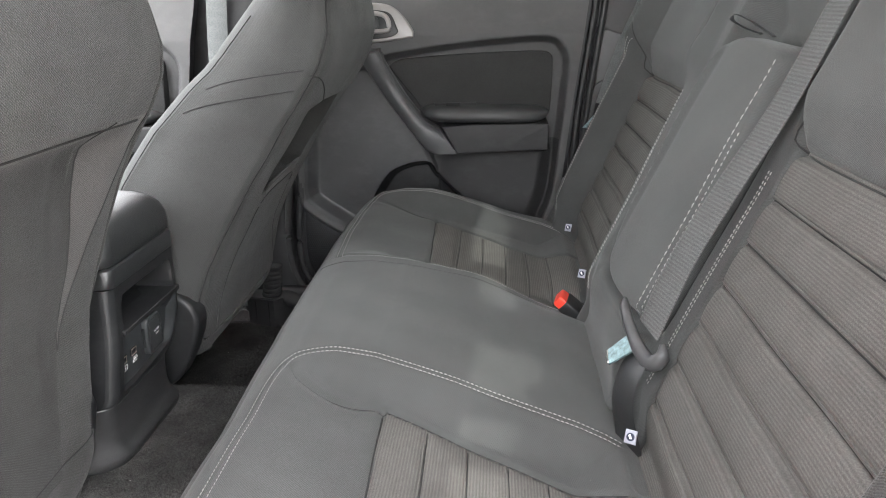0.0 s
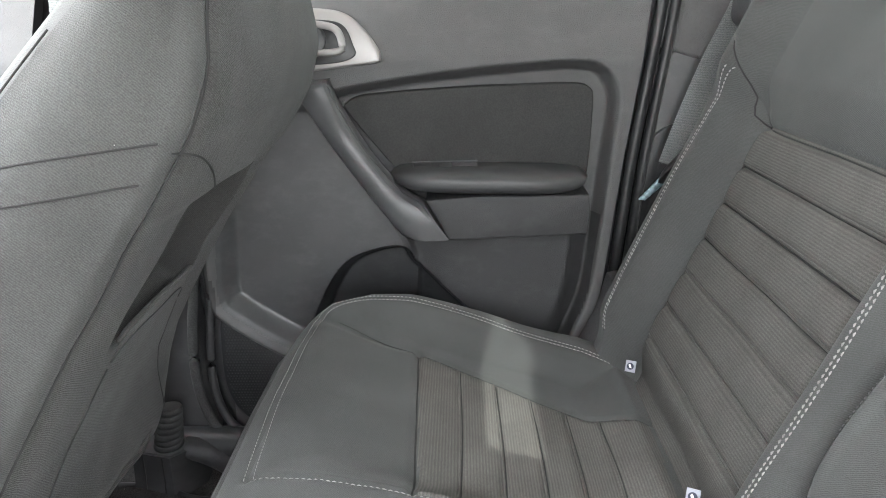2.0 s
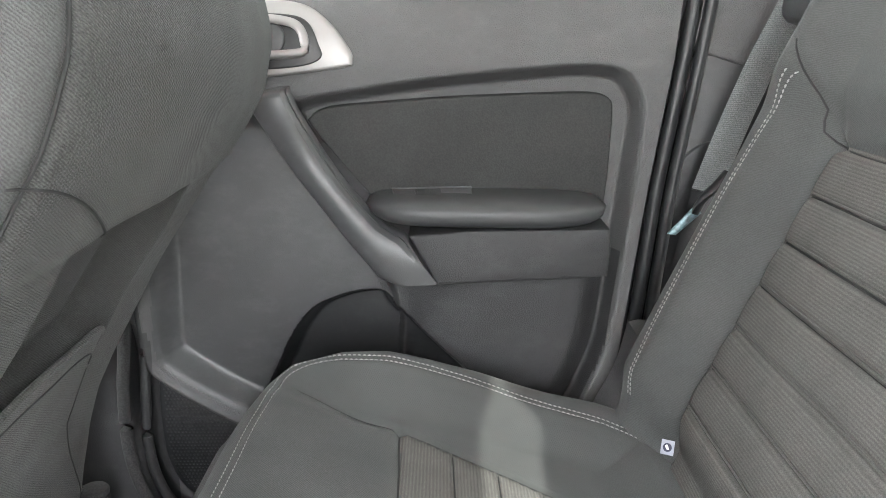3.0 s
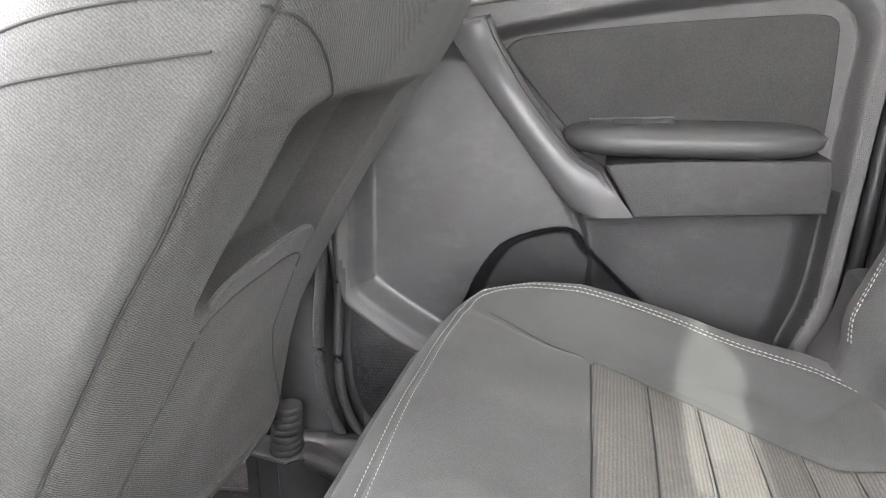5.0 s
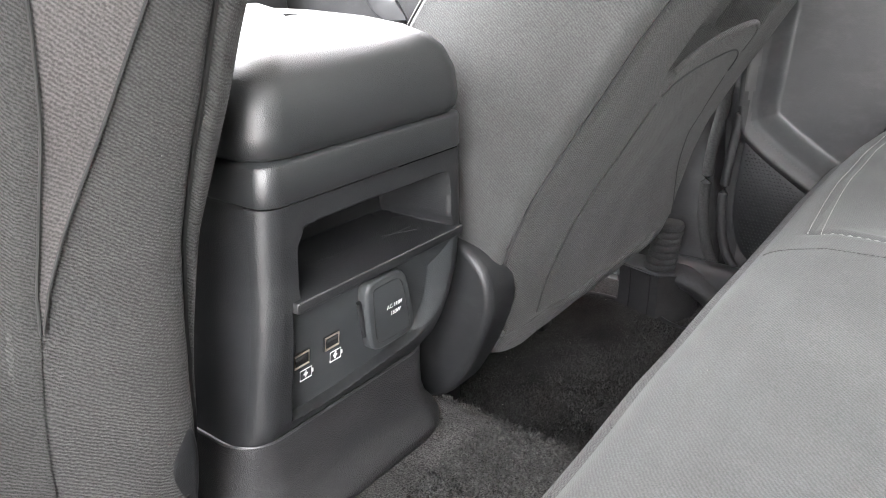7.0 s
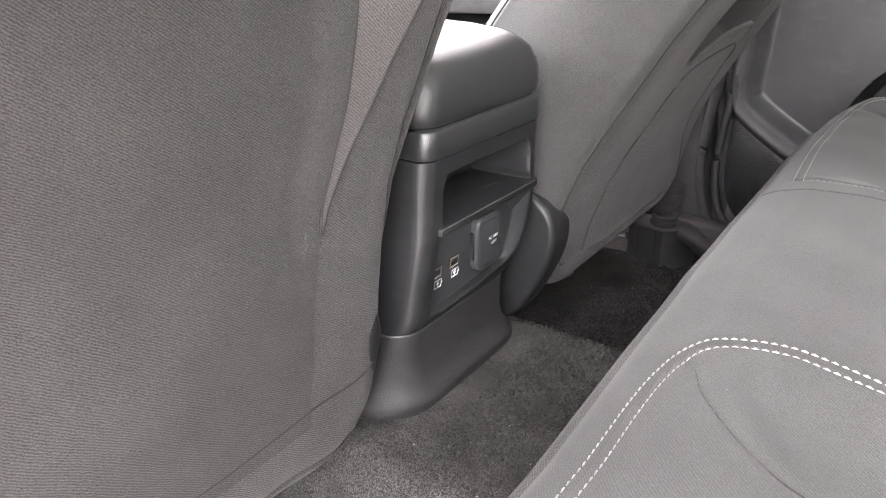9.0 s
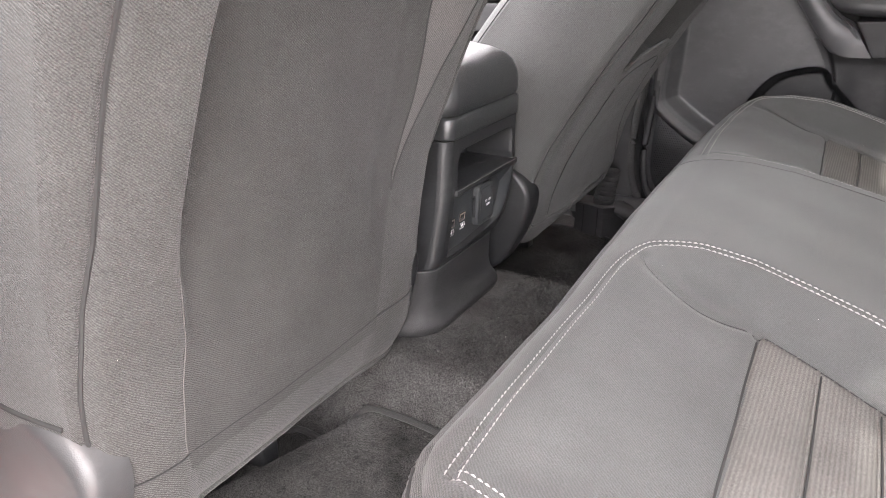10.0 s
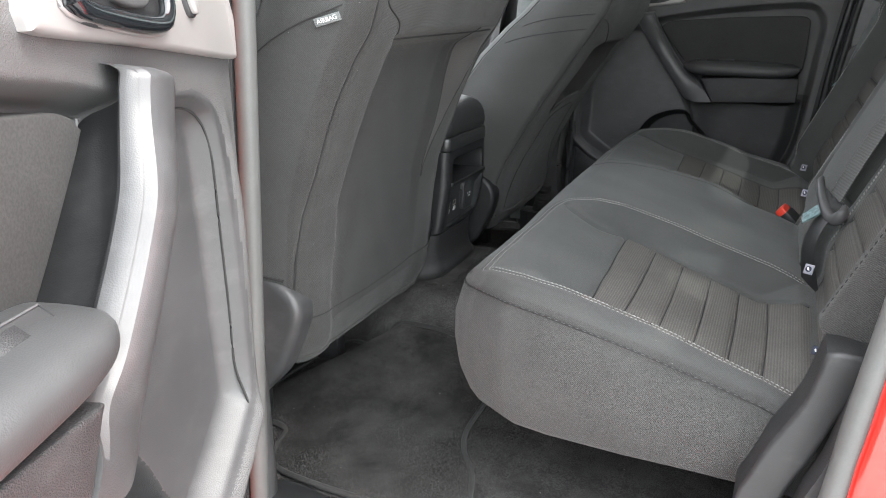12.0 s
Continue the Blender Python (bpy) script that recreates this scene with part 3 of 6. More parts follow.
def on_back(y, z, lift=0.0):
    y, z = np.asarray(y, float), np.asarray(z, float)
    c = back_proud(y, z) + lift
    return np.stack([LEAN * z - 0.146 + NORMAL[0] * c, y + 0 * c, z + NORMAL[2] * c], -1)


def build_backrest():
    root = thing("rear_bench", (0.1, 0.0, 0.3), "charcoal cloth rear bench backrest with ribbed inserts and pale stitching", "rear bench")
    ys = np.linspace(-0.69, 0.7, 348)
    zs = np.linspace(0.3, 1.0, 176)
    Yg, Zg = np.meshgrid(ys, zs)
    pts = on_back(Yg, Zg)
    cy, cz = (Yg[1:, 1:] + Yg[:-1, :-1]) / 2, (Zg[1:, 1:] + Zg[:-1, :-1]) / 2
    reg = np.zeros(cy.shape, int)
    reg[(cy > 0.218) & (cy < 0.578) & (cz < 0.686)] = 1
    reg[(cy > -0.6) & (cy < -0.222) & (cz < 0.686)] = 2
    reg[(cy > 0.186) & (cy < 0.61) & (cz >= 0.686)] = 3
    reg[(cy > -0.632) & (cy < -0.2) & (cz >= 0.686)] = 4
    reg[signed(ARMREST, cy, cz) > 0.0] = 5
    reg[(reg == 0) & (cy > 0.5)] = 6
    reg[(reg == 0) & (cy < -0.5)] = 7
    names = {0: "centre_border", 1: "ribbed_insert", 2: "ribbed_insert", 3: "upper_pad", 4: "upper_pad", 5: "centre_armrest", 6: "side_bolster", 7: "side_bolster"}
    mats = {k: CLOTH for k in names}
    mats[1] = mats[2] = RIB_Z
    # near bolster takes a darker cloth in place of the shade on it
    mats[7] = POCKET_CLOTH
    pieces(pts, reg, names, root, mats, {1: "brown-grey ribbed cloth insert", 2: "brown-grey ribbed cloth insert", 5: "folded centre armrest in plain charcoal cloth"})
    # the thickness behind, and the rounded ends
    rim = np.vstack([pts[::-1, 0], pts[0, 1:], pts[1:, -1]])
    rows = [rim]
    for k in (0.02, 0.06, 0.1, 0.13):
        q = rim.copy()
        q[:, 0] += k * 0.9
        q[:, 2] -= k * 0.25
        rows.append(q)
    solid("rear_shell", *grid(np.array(rows)), BACK_CLOTH, root)

    def seam(line, shifts, mat, length=0.0042, gap=0.0016, width=0.0012):
        line = curve(line)
        t = np.gradient(line, axis=0)
        t /= np.linalg.norm(t, axis=1)[:, None]
        for s in shifts:
            q = line + np.stack([-t[:, 1], t[:, 0]], -1) * s
            solid("stitching", *stitch_rows(on_back(q[:, 0], q[:, 1], 0.0007), np.tile(NORMAL, (len(q), 1)), length, gap, width), mat, root, "pale grey stitching" if mat is THREAD else "")

    seam([(0.632, 0.37), (0.642, 0.45), (0.646, 0.55), (0.645, 0.63), (0.636, 0.69), (0.618, 0.735)], (-0.003, 0.003), THREAD)
    seam([(0.176, 0.37), (0.175, 0.5), (0.177, 0.6), (0.186, 0.69)], (-0.0028, 0.0028), THREAD, 0.004, 0.002, 0.0017)
    seam([(-0.645, 0.43), (-0.65, 0.5), (-0.65, 0.62), (-0.64, 0.7)], (0.0,), DARK_THREAD, 0.005, 0.003, 0.0016)
    seam([(-0.114, 0.44), (-0.116, 0.55), (-0.118, 0.68), (-0.122, 0.755)], (0.0,), THREAD, 0.0065, 0.003, 0.0019)
    seam([(-0.13, 0.45), (-0.131, 0.55), (-0.133, 0.68)], (0.0,), THREAD, 0.0045, 0.003, 0.0013)
    seam([(-0.188, 0.4), (-0.19, 0.55), (-0.19, 0.66)], (-0.003, 0.003), THREAD, 0.004, 0.002, 0.0015)
    seam([(0.119, 0.51), (0.105, 0.6), (0.089, 0.7)], (0.0,), WEBBING, 0.003, 0.0015, 0.0009)
    for y0, y1 in INSERTS:
        yy = np.linspace(y0 + 0.004, y1 - 0.004, 50)
        for r in BACK_RIBS:
            for dz, mat, rad in ((0.0, DARK_THREAD, 0.0017), (0.0036, RIB_Z, 0.0017)):
                solid("rib_seam", *tube(on_back(yy, np.full(50, r + dz), 0.0004), rad, 6, 1.0, tuple(NORMAL)), mat, root)
        line = curve([(y1 + 0.055, 0.76), (y1 + 0.02, 0.715), (y1, 0.686), ((y0 + y1) / 2, 0.684), (y0, 0.686), (y0 - 0.02, 0.72), (y0 - 0.035, 0.78), (y0 - 0.03, 0.95)], 0.01)
        solid("pad_seam", *tube(on_back(line[:, 0], line[:, 1], 0.0003), 0.0012, 6, 1.0, tuple(NORMAL)), DARK_THREAD, root)
    # strap loop that pulls the armrest down
    loop = curve([(0.17, -0.03, 0.79), (0.157, 0.0, 0.797), (0.149, 0.024, 0.806), (0.154, 0.028, 0.812), (0.164, 0.0, 0.805), (0.171, -0.034, 0.795), (0.175, -0.06, 0.788)], 0.005)
    solid("pull_loop", *tube(loop, 0.003, 8, 0.3), BLACK, root, "black fabric pull loop")


build_cushion()
build_backrest()


# ---- belts, buckles and labels on the bench ----
def ribbon(line, side, width, thick=0.0016):
    """A flat band along a line; side gives its width's direction at each point."""
    p, s = np.array(line, float), np.array(side, float)
    s /= np.linalg.norm(s, axis=1)[:, None]
    t = np.gradient(p, axis=0)
    n = np.cross(t, s)
    n /= np.linalg.norm(n, axis=1)[:, None]
    h = width / 2
    rings = [[p[i] - s[i] * h, p[i] - s[i] * h * 0.9 + n[i] * thick / 2, p[i] + s[i] * h * 0.9 + n[i] * thick / 2, p[i] + s[i] * h, p[i] + s[i] * h * 0.9 - n[i] * thick / 2, p[i] - s[i] * h * 0.9 - n[i] * thick / 2] for i in range(len(p))]
    return loft(rings)


def build_centre_belt():
    root = thing("centre_seat_belt", (0.03, -0.18, 0.45), "grey centre seat belt with its tongue hanging loose at the bench", "seat belt")
    line = curve([(0.026, -0.197, 0.472), (0.045, -0.19, 0.52), (0.069, -0.186, 0.575), (0.104, -0.183, 0.64), (0.149, -0.181, 0.722), (0.195, -0.18, 0.829), (0.238, -0.18, 0.93), (0.262, -0.18, 0.985)], 0.006)
    turn = smooth(0.5, 0.85, line[:, 2])[:, None]
    side = np.array([0.2, -0.93, -0.08]) * (1 - turn) + np.array([0.0, -0.95, -0.05]) * turn
    side /= np.linalg.norm(side, axis=1)[:, None]
    strap = solid("strap", *ribbon(line, side, 0.05), WEBBING, root)
    # edge stitches of the webbing
    for s in (-0.0245, 0.0245):
        q = line + side * s + NORMAL * 0.0009
        solid("webbing_edge", *tube(q - NORMAL * 0.0006, 0.0011, 6), WEBBING, strap)
    lap = curve([(0.022, -0.2, 0.452), (0.004, -0.208, 0.42), (-0.002, -0.214, 0.385), (0.006, -0.218, 0.34), (0.01, -0.22, 0.31)], 0.006)
    sd = np.array([[0.15 + 0.5 * k, -0.95, 0.0] for k in np.linspace(0, 1, len(lap))])
    solid("lap_strap", *ribbon(lap, sd, 0.046), BLACK, root, "black lap strap running into the bench")
    body = curve([(0.006, -0.152, 0.492), (0.004, -0.162, 0.486), (0.008, -0.182, 0.468), (0.016, -0.206, 0.45), (0.026, -0.222, 0.443), (0.036, -0.226, 0.452), (0.038, -0.218, 0.464)], 0.004)
    rad = np.interp(np.linspace(0, 1, len(body)), [0, 0.08, 0.3, 0.7, 0.9, 1], [0.003, 0.006, 0.0068, 0.0085, 0.0078, 0.004])
    solid("tongue_body", *tube(body, rad, 12, 1.25), SMOOTH_PLASTIC, root, "grey plastic belt tongue body")
    plate = [(-0.016, -0.022), (0.03, -0.018), (0.034, 0.014), (-0.01, 0.02), (-0.022, 0.0)]
    a, b = np.array([-0.55, 0.1, -0.5]), np.array([0.1, -0.9, -0.35])
    a, b = a / np.linalg.norm(a), b / np.linalg.norm(b)
    c = np.cross(b, a)
    c /= np.linalg.norm(c)
    at = np.array([0.006, -0.183, 0.446])
    solid("tongue_plate", *pad(np.array(plate)[::-1], 0.0015, 0.0006, lambda u, v, w: at + a * (u * 0.75 + 0.004) + b * v * 0.62 + c * w, 0.0015, 2), STEEL_BLUE, root, "scuffed blue-grey steel tongue plate")
    edge = curve([at + a * 0.027 - b * 0.011, at + a * 0.03, at + a * 0.029 + b * 0.008], 0.003)
    solid("tongue_tip", *tube(edge, 0.0022, 6), CHROME, root)


def build_buckle():
    root = thing("belt_buckle", (-0.03, 0.22, 0.33), "black belt buckle with a red release button", "belt buckle")
    ax = np.array([-0.74, 0.1, 0.66])
    ax /= np.linalg.norm(ax)
    sd = np.array([0.2, 0.97, 0.1])
    sd -= ax * (sd @ ax)
    sd /= np.linalg.norm(sd)
    up = np.cross(ax, sd)
    at = np.array([-0.018, 0.214, 0.322])

    def ring(s, w, h):
        return [at + ax * s + sd * (w * math.copysign(abs(math.cos(q)) ** 0.25, math.cos(q))) + up * (h * math.copysign(abs(math.sin(q)) ** 0.25, math.sin(q))) for q in np.linspace(0, 2 * math.pi, 24, endpoint=False)]

    solid("housing", *loft([ring(-0.05, 0.013, 0.009), ring(-0.03, 0.017, 0.011), ring(0.0, 0.021, 0.0125), ring(0.018, 0.021, 0.0125), ring(0.021, 0.0195, 0.011)]), BLACK, root)
    solid("release_button", *loft([ring(0.017, 0.018, 0.0105), ring(0.03, 0.0178, 0.0105), ring(0.034, 0.0165, 0.009), ring(0.035, 0.013, 0.006)]), RED_BUTTON, root, "red plastic release button")


def build_tag(y, turn, dark):
    root = thing("anchor_label", (0.0, y, 0.36), "small folded cloth label marking a child seat anchor", "label", "child seat anchor labels")
    a = np.array([math.cos(turn) * 0.9, -0.35, 0.15])
    n = NORMAL * 0.8 + np.array([0, -0.5, 0])
    n -= a * (a @ n) / (a @ a)
    n /= np.linalg.norm(n)
    a = np.cross(n, [0, 0, 1.0])
    a /= np.linalg.norm(a)
    b = np.cross(a, n)
    b *= np.sign(b[2])
    at = np.array([0.014, y, 0.366]) + NORMAL * (0.008 if y < -0.5 else 0.014) - np.array([0, 0, 0.008 if y < -0.5 else 0])

    def put(u, v, w):
        return at + (a * u + b * v) * (0.5 if dark else 0.7) + n * w

    out = [(-0.0095, -0.012), (0.0095, -0.012), (0.0095, 0.01), (-0.0095, 0.01)]
    solid("cloth", *pad(np.array(out), 0.002, 0.0008, put, 0.001, 2), TAG_DARK if dark else TAG, root)
    circ = np.array([(0.0066 * math.cos(q), -0.001 + 0.0066 * math.sin(q)) for q in np.linspace(0, 2 * math.pi, 20, endpoint=False)])
    solid("round_mark", *pad(circ * (0.6 if dark else 1.0), 0.0028, 0.0003, put, -0.002, 1), TAG_DARK, root)
    mark = np.array([(-0.003, -0.004), (0.001, -0.004), (0.0035, 0.001), (0.001, 0.0035), (-0.001, 0.001)])
    solid("white_mark", *pad(mark, 0.0033, 0.0002, put, -0.0028, 1), WHITE, root)


build_centre_belt()
build_buckle()
for y, dark in ((0.54, False), (0.26, False), (-0.26, False), (-0.54, True)):
    build_tag(y, 0.2, dark)


# ---- front seats ----
# height, rear, front, inner and outer side of the backrest, as the far seat stands
SEAT = np.array([
    (0.215, -0.7, -0.85, 0.215, 0.63),
    (0.235, -0.684, -0.86, 0.195, 0.645),
    (0.265, -0.674, -0.865, 0.182, 0.652),
    (0.31, -0.668, -0.865, 0.173, 0.66),
    (0.35, -0.664, -0.86, 0.17, 0.665),
    (0.4, -0.65, -0.845, 0.172, 0.668),
    (0.45, -0.627, -0.825, 0.176, 0.67),
    (0.5, -0.601, -0.83, 0.18, 0.672),
    (0.55, -0.57, -0.805, 0.184, 0.675),
    (0.6, -0.534, -0.768, 0.187, 0.68),
    (0.64, -0.5, -0.736, 0.187, 0.685),
    (0.68, -0.462, -0.695, 0.187, 0.692),
    (0.71, -0.438, -0.665, 0.188, 0.698),
    (0.74, -0.424, -0.63, 0.194, 0.7),
    (0.79, -0.415, -0.59, 0.21, 0.695),
    (0.85, -0.42, -0.548, 0.245, 0.665),
    (0.91, -0.435, -0.54, 0.285, 0.625),
    (0.98, -0.462, -0.555, 0.315, 0.595),
    (1.03, -0.49, -0.56, 0.345, 0.565),
])


def build_front_seat(near):
    sign = -1 if near else 1
    if near:
        root = thing("bucket_seat", (-0.8, -0.42, 0.1), "charcoal cloth front seat with a dark back panel and airbag label", "car seat", "front seats")
    else:
        root = thing("bucket_seat", (-0.8, 0.42, 0.1), "charcoal cloth front seat with a map pocket, leaning back", "car seat", "front seats")
    pivot = np.array([-0.67, 0.33])
    turn = radians(12.0 if near else 0.0)
    shift = -0.018 if near else 0.0
    slide = 0.056 if near else 0.0

    def put(p):
        p = np.array(p, float)
        dx, dz = p[..., 0] - pivot[0], p[..., 2] - pivot[1]
        k = np.clip((p[..., 2] - 0.3) / 0.15, 0, 1) if near else 0.0
        w = turn * k
        x = pivot[0] + dx * np.cos(w) - dz * np.sin(w) + shift
        z = pivot[1] + dx * np.sin(w) + dz * np.cos(w)
        out = p.copy()
        out[..., 0], out[..., 1], out[..., 2] = x, sign * p[..., 1] + slide, z + (0.012 - 0.022 * np.clip((0.3 - p[..., 2]) / 0.085, 0, 1) if near else 0.0)
        return out

    zs = np.concatenate([np.linspace(0.215, 0.64, 74), np.linspace(0.645, 0.76, 40), np.linspace(0.765, 1.03, 46)])
    prof = [np.interp(zs, SEAT[:, 0], SEAT[:, k]) for k in range(1, 5)]
    if near:
        prof[2] = prof[2] - 0.03 * smooth(0.36, 0.6, zs) + np.interp(zs, [0.25, 0.3, 0.36, 0.45, 0.52, 0.6, 0.75, 0.9], [0.0, 0.01, 0.011, 0.004, -0.003, -0.008, -0.008, 0.0])
    else:
        prof[0] = prof[0] + np.interp(zs, [0.3, 0.36, 0.42, 0.5, 0.6, 0.64, 0.68, 0.71, 0.74, 0.79], [0.0, 0.006, 0.012, 0.016, 0.014, 0.006, -0.005, -0.009, -0.005, 0.0])
    # light smoothing of the profile
    for k in range(4):
        for _ in range(3):
            prof[k][1:-1] = 0.25 * prof[k][:-2] + 0.5 * prof[k][1:-1] + 0.25 * prof[k][2:]
    edge = 0.028
    SEAM_Z = (0.3, 0.38, 0.5, 0.6, 0.68, 0.74, 0.8, 1.0)
    SEAM_D = (0.005, 0.008, 0.026, 0.033, 0.04, 0.036, 0.026, 0.02) if near else (0.012, 0.016, 0.022, 0.022, 0.02, 0.02, 0.02, 0.02)

    def panel_edge(z):
        """How far the dark back panel lies from the outer flank."""
        return float(np.interp(z, [0.29, 0.39, 0.5, 0.6, 0.67], [0.076, 0.096, 0.094, 0.1, 0.106]))

    def rear(y, z, lift=0.0, hollowed=True):
        """The back's surface at a width and height."""
        xr, xf, yi, yo = [float(np.interp(z, zs, q)) for q in prof]
        d = min(y - yi, yo - y)
        rounding = edge * (1 - math.sqrt(max(0.0, 1 - (1 - min(d, 0.055) / 0.055) ** 2))) if d < 0.055 else 0.0
        low = float(smooth(0.676, 0.654, z)) if near else float(smooth(0.676, 0.655, z))
        if near:
            rim_i, rim_o = y - yi - float(np.interp(z, [0.45, 0.475, 0.524, 0.59, 0.67], [0.118, 0.118, 0.124, 0.132, 0.135])), yo - y - panel_edge(z) - 0.003
            hollow = min(float(smooth(-0.07, -0.003, rim_i)), float(smooth(-0.014, 0.006, rim_o)))
            deep = 0.005 + 0.03 * float(smooth(0.5, 0.68, z))
        else:
            hollow = float(smooth(0.122, 0.092, abs(y - (yi + yo) / 2 + 0.004))) if hollowed else 0.0
            deep = 0.046 * float(smooth(0.5, 0.535, z))
        x = xr - rounding - low * hollow * deep
        x += (0.014 if near else 0.02) * math.sin(math.pi * (y - yi) / (yo - yi)) * (1 - low)
        x -= (0.006 if near else 0.004) * math.exp(-((d - float(np.interp(z, SEAM_Z, SEAM_D))) / 0.0045) ** 2)
        if near:
            x += 0.013 * math.exp(-((rim_o + 0.02) / 0.028) ** 2) * float(smooth(0.42, 0.52, z)) * low * (1 - hollow)
            x -= 0.011 * float(smooth(-0.005, 0.005, min(rim_i, rim_o))) * float(smooth(0.34, 0.5, z)) * low
        x += 0.0012 * math.sin(z * 37 + 2 * math.sin(y * 23)) * math.sin(y * 31)
        return (x + lift, y, z)

    # ring: inner side from front to rear, the back, the outer side, the front
    n_side, n_back, n_front = 40, 220, 40
    rings = []
    for z, xr, xf, yi, yo in zip(zs, *prof):
        ring = []
        for k in range(n_side):
            s = k / n_side
            x = xf + 0.03 + (xr - edge - xf - 0.03) * s
            ring.append((x, yi - 0.02 * math.sin(math.pi * s), z))
        for k in range(n_back):
            ring.append(rear(yi + (yo - yi) * k / (n_back - 1), z))
        for k in range(n_side):
            s = 1 - k / n_side
            x = xf + 0.03 + (xr - edge - xf - 0.03) * s
            ring.append((x, yo + 0.012 * math.sin(math.pi * s), z))
        for k in range(n_front):
            s = k / (n_front - 1)
            y = yo + (yi - yo) * s
            d = min(y - yi, yo - y)
            ring.append((xf + 0.03 * (1 - min(1, d / 0.04)) ** 2 + 0.05 * float(smooth(0.06, 0.12, d)), y, z))
        rings.append(ring)
    R = put(np.array(rings))
    cols = R.shape[1]
    R = np.concatenate([R, R[:, :1]], 1)
    kk = np.arange(cols)
    col = np.zeros(cols, int)
    col[(kk >= n_side) & (kk < n_side + n_back - 1)] = 1
    col[(kk >= n_side + n_back - 1) & (kk < n_side + n_back + n_side)] = 2
    col[kk >= n_side * 2 + n_back] = 3
    reg = np.repeat(col[None, :], len(zs) - 1, 0)
    if not near:
        # the flank cloth wraps round to the seams
        for r in range(len(zs) - 1):
            w = int(np.interp(zs[r], SEAM_Z, SEAM_D) / (prof[3][r] - prof[2][r]) * (n_back - 1) + 0.5)
            reg[r, n_side:n_side + w] = 0
            reg[r, n_side + n_back - 1 - w:n_side + n_back - 1] = 2
    pieces(R, reg, {0: "side_panel", 1: "back_cover", 2: "side_panel", 3: "front_cover"}, root, {0: FLANK_CLOTH, 1: BACK_CLOTH, 2: FLANK_CLOTH, 3: CLOTH})
    solid("top_cap", R[-1, :-1], [tuple(range(cols))], CLOTH, root)
    solid("bottom_cap", R[0, :-1], [tuple(range(cols))], BACK_CLOTH, root)

    def overlay(name, z0, z1, left, right, mat, label="", lift=0.0009):
        """A sewn-on panel that lies on the back: left and right give its edges at each height."""
        rows = []
        for z in np.linspace(z0, z1, 70):
            a, b = left(z), right(z)
            rows.append([rear(a + (b - a) * k / 30, z, lift) for k in range(31)])
        P = put(np.array(rows))
        solid(name, *grid(P), mat, root, label)
        return P

    def sides(z):
        return float(np.interp(z, zs, prof[2])), float(np.interp(z, zs, prof[3]))

    if near:
        dl = lambda z: float(np.interp(z, [0.43, 0.475, 0.524, 0.59, 0.67], [0.102, 0.105, 0.11, 0.118, 0.124]))
        dr = lambda z: float(np.interp(z, [0.43, 0.475, 0.524, 0.59, 0.67], [0.101, 0.094, 0.082, 0.066, 0.048]))
        P = overlay("back_panel", 0.268, 0.662, lambda z: sides(z)[0] + dl(z), lambda z: sides(z)[1] - panel_edge(z), POCKET_CLOTH, "darker cloth panel on the back of the seat")
        Q = overlay("back_strip", 0.432, 0.672, lambda z: sides(z)[0] + dr(z), lambda z: sides(z)[0] + dl(z), STRIP_CLOTH, "lighter woven strip beside the back panel")
        for line in (Q[:, 0], Q[:, -1]):
            solid("seam", *tube(line + np.array([0.0003, 0, 0]), 0.0009, 6), DARK_THREAD, root)
        Q = overlay("back_strip", 0.452, 0.672, lambda z: sides(z)[1] - panel_edge(z), lambda z: sides(z)[1] - float(np.interp(z, SEAM_Z, SEAM_D)) - 0.003, BACK_CLOTH)
        line = put([rear(sides(z)[1] - a, z, 0.0006) for a, z in curve([(0.046, 0.715), (0.06, 0.703), (0.085, 0.692), (0.1, 0.683), (0.108, 0.668)], 0.006)])
        solid("seam", *tube(line, 0.0013, 6), DARK_THREAD, root)
        line = put([rear(sides(z)[1] - panel_edge(z), z, 0.0006) for z in np.linspace(0.285, 0.46, 24)])
        solid("seam", *tube(line, 0.0005, 6), STRIP_CLOTH, root)
        fold = put([rear(sides(0.668)[0] + 0.07 + u * (sides(0.668)[1] - sides(0.668)[0] - 0.176), 0.668, 0.001) for u in np.linspace(0, 1, 50)])
        solid("fold_seam", *tube(fold, 0.0018, 6), DARK_THREAD, root)
        line = put([rear(sides(z)[0] + 0.02 + u * (sides(z)[1] - sides(z)[0] - 0.026), z, 0.0006) for u in np.linspace(0, 1, 60) for z in (0.288 - 0.01 * math.sin(math.pi * u),)])
        solid("hem_seam", *tube(line, 0.0009, 6), DARK_THREAD, root)
    # seam threads where sides meet back
    for which in (0, 1):
        line = put([rear(sides(z)[which] + (1 - 2 * which) * float(np.interp(z, SEAM_Z, SEAM_D)), z, 0.0003 if near else 0.0008) for z in np.linspace(0.27, 0.95, 140)])
        solid("seam", *tube(line, 0.0021 if near else 0.0013, 6), DARK_THREAD, root)

    def on_side(x, z, lift=0.0, outer=False):
        """A point on the inner or outer flank."""
        xr, xf, yi, yo = [float(np.interp(z, zs, q)) for q in prof]
        s = min(1, max(0, (x - xf - 0.03) / (xr - edge - xf - 0.03)))
        if outer:
            return (x, yo + 0.012 * math.sin(math.pi * s) + lift, z)
        return (x, yi - 0.02 * math.sin(math.pi * s) - lift, z)

    if near:
        lip = put([on_side(x, 0.353 + 0.33 * (-0.69 - x), 0.0005, True) for x in np.linspace(-0.83, -0.695, 24)])
        solid("side_hem", *tube(lip, 0.0022, 8), DARK_THREAD, root)
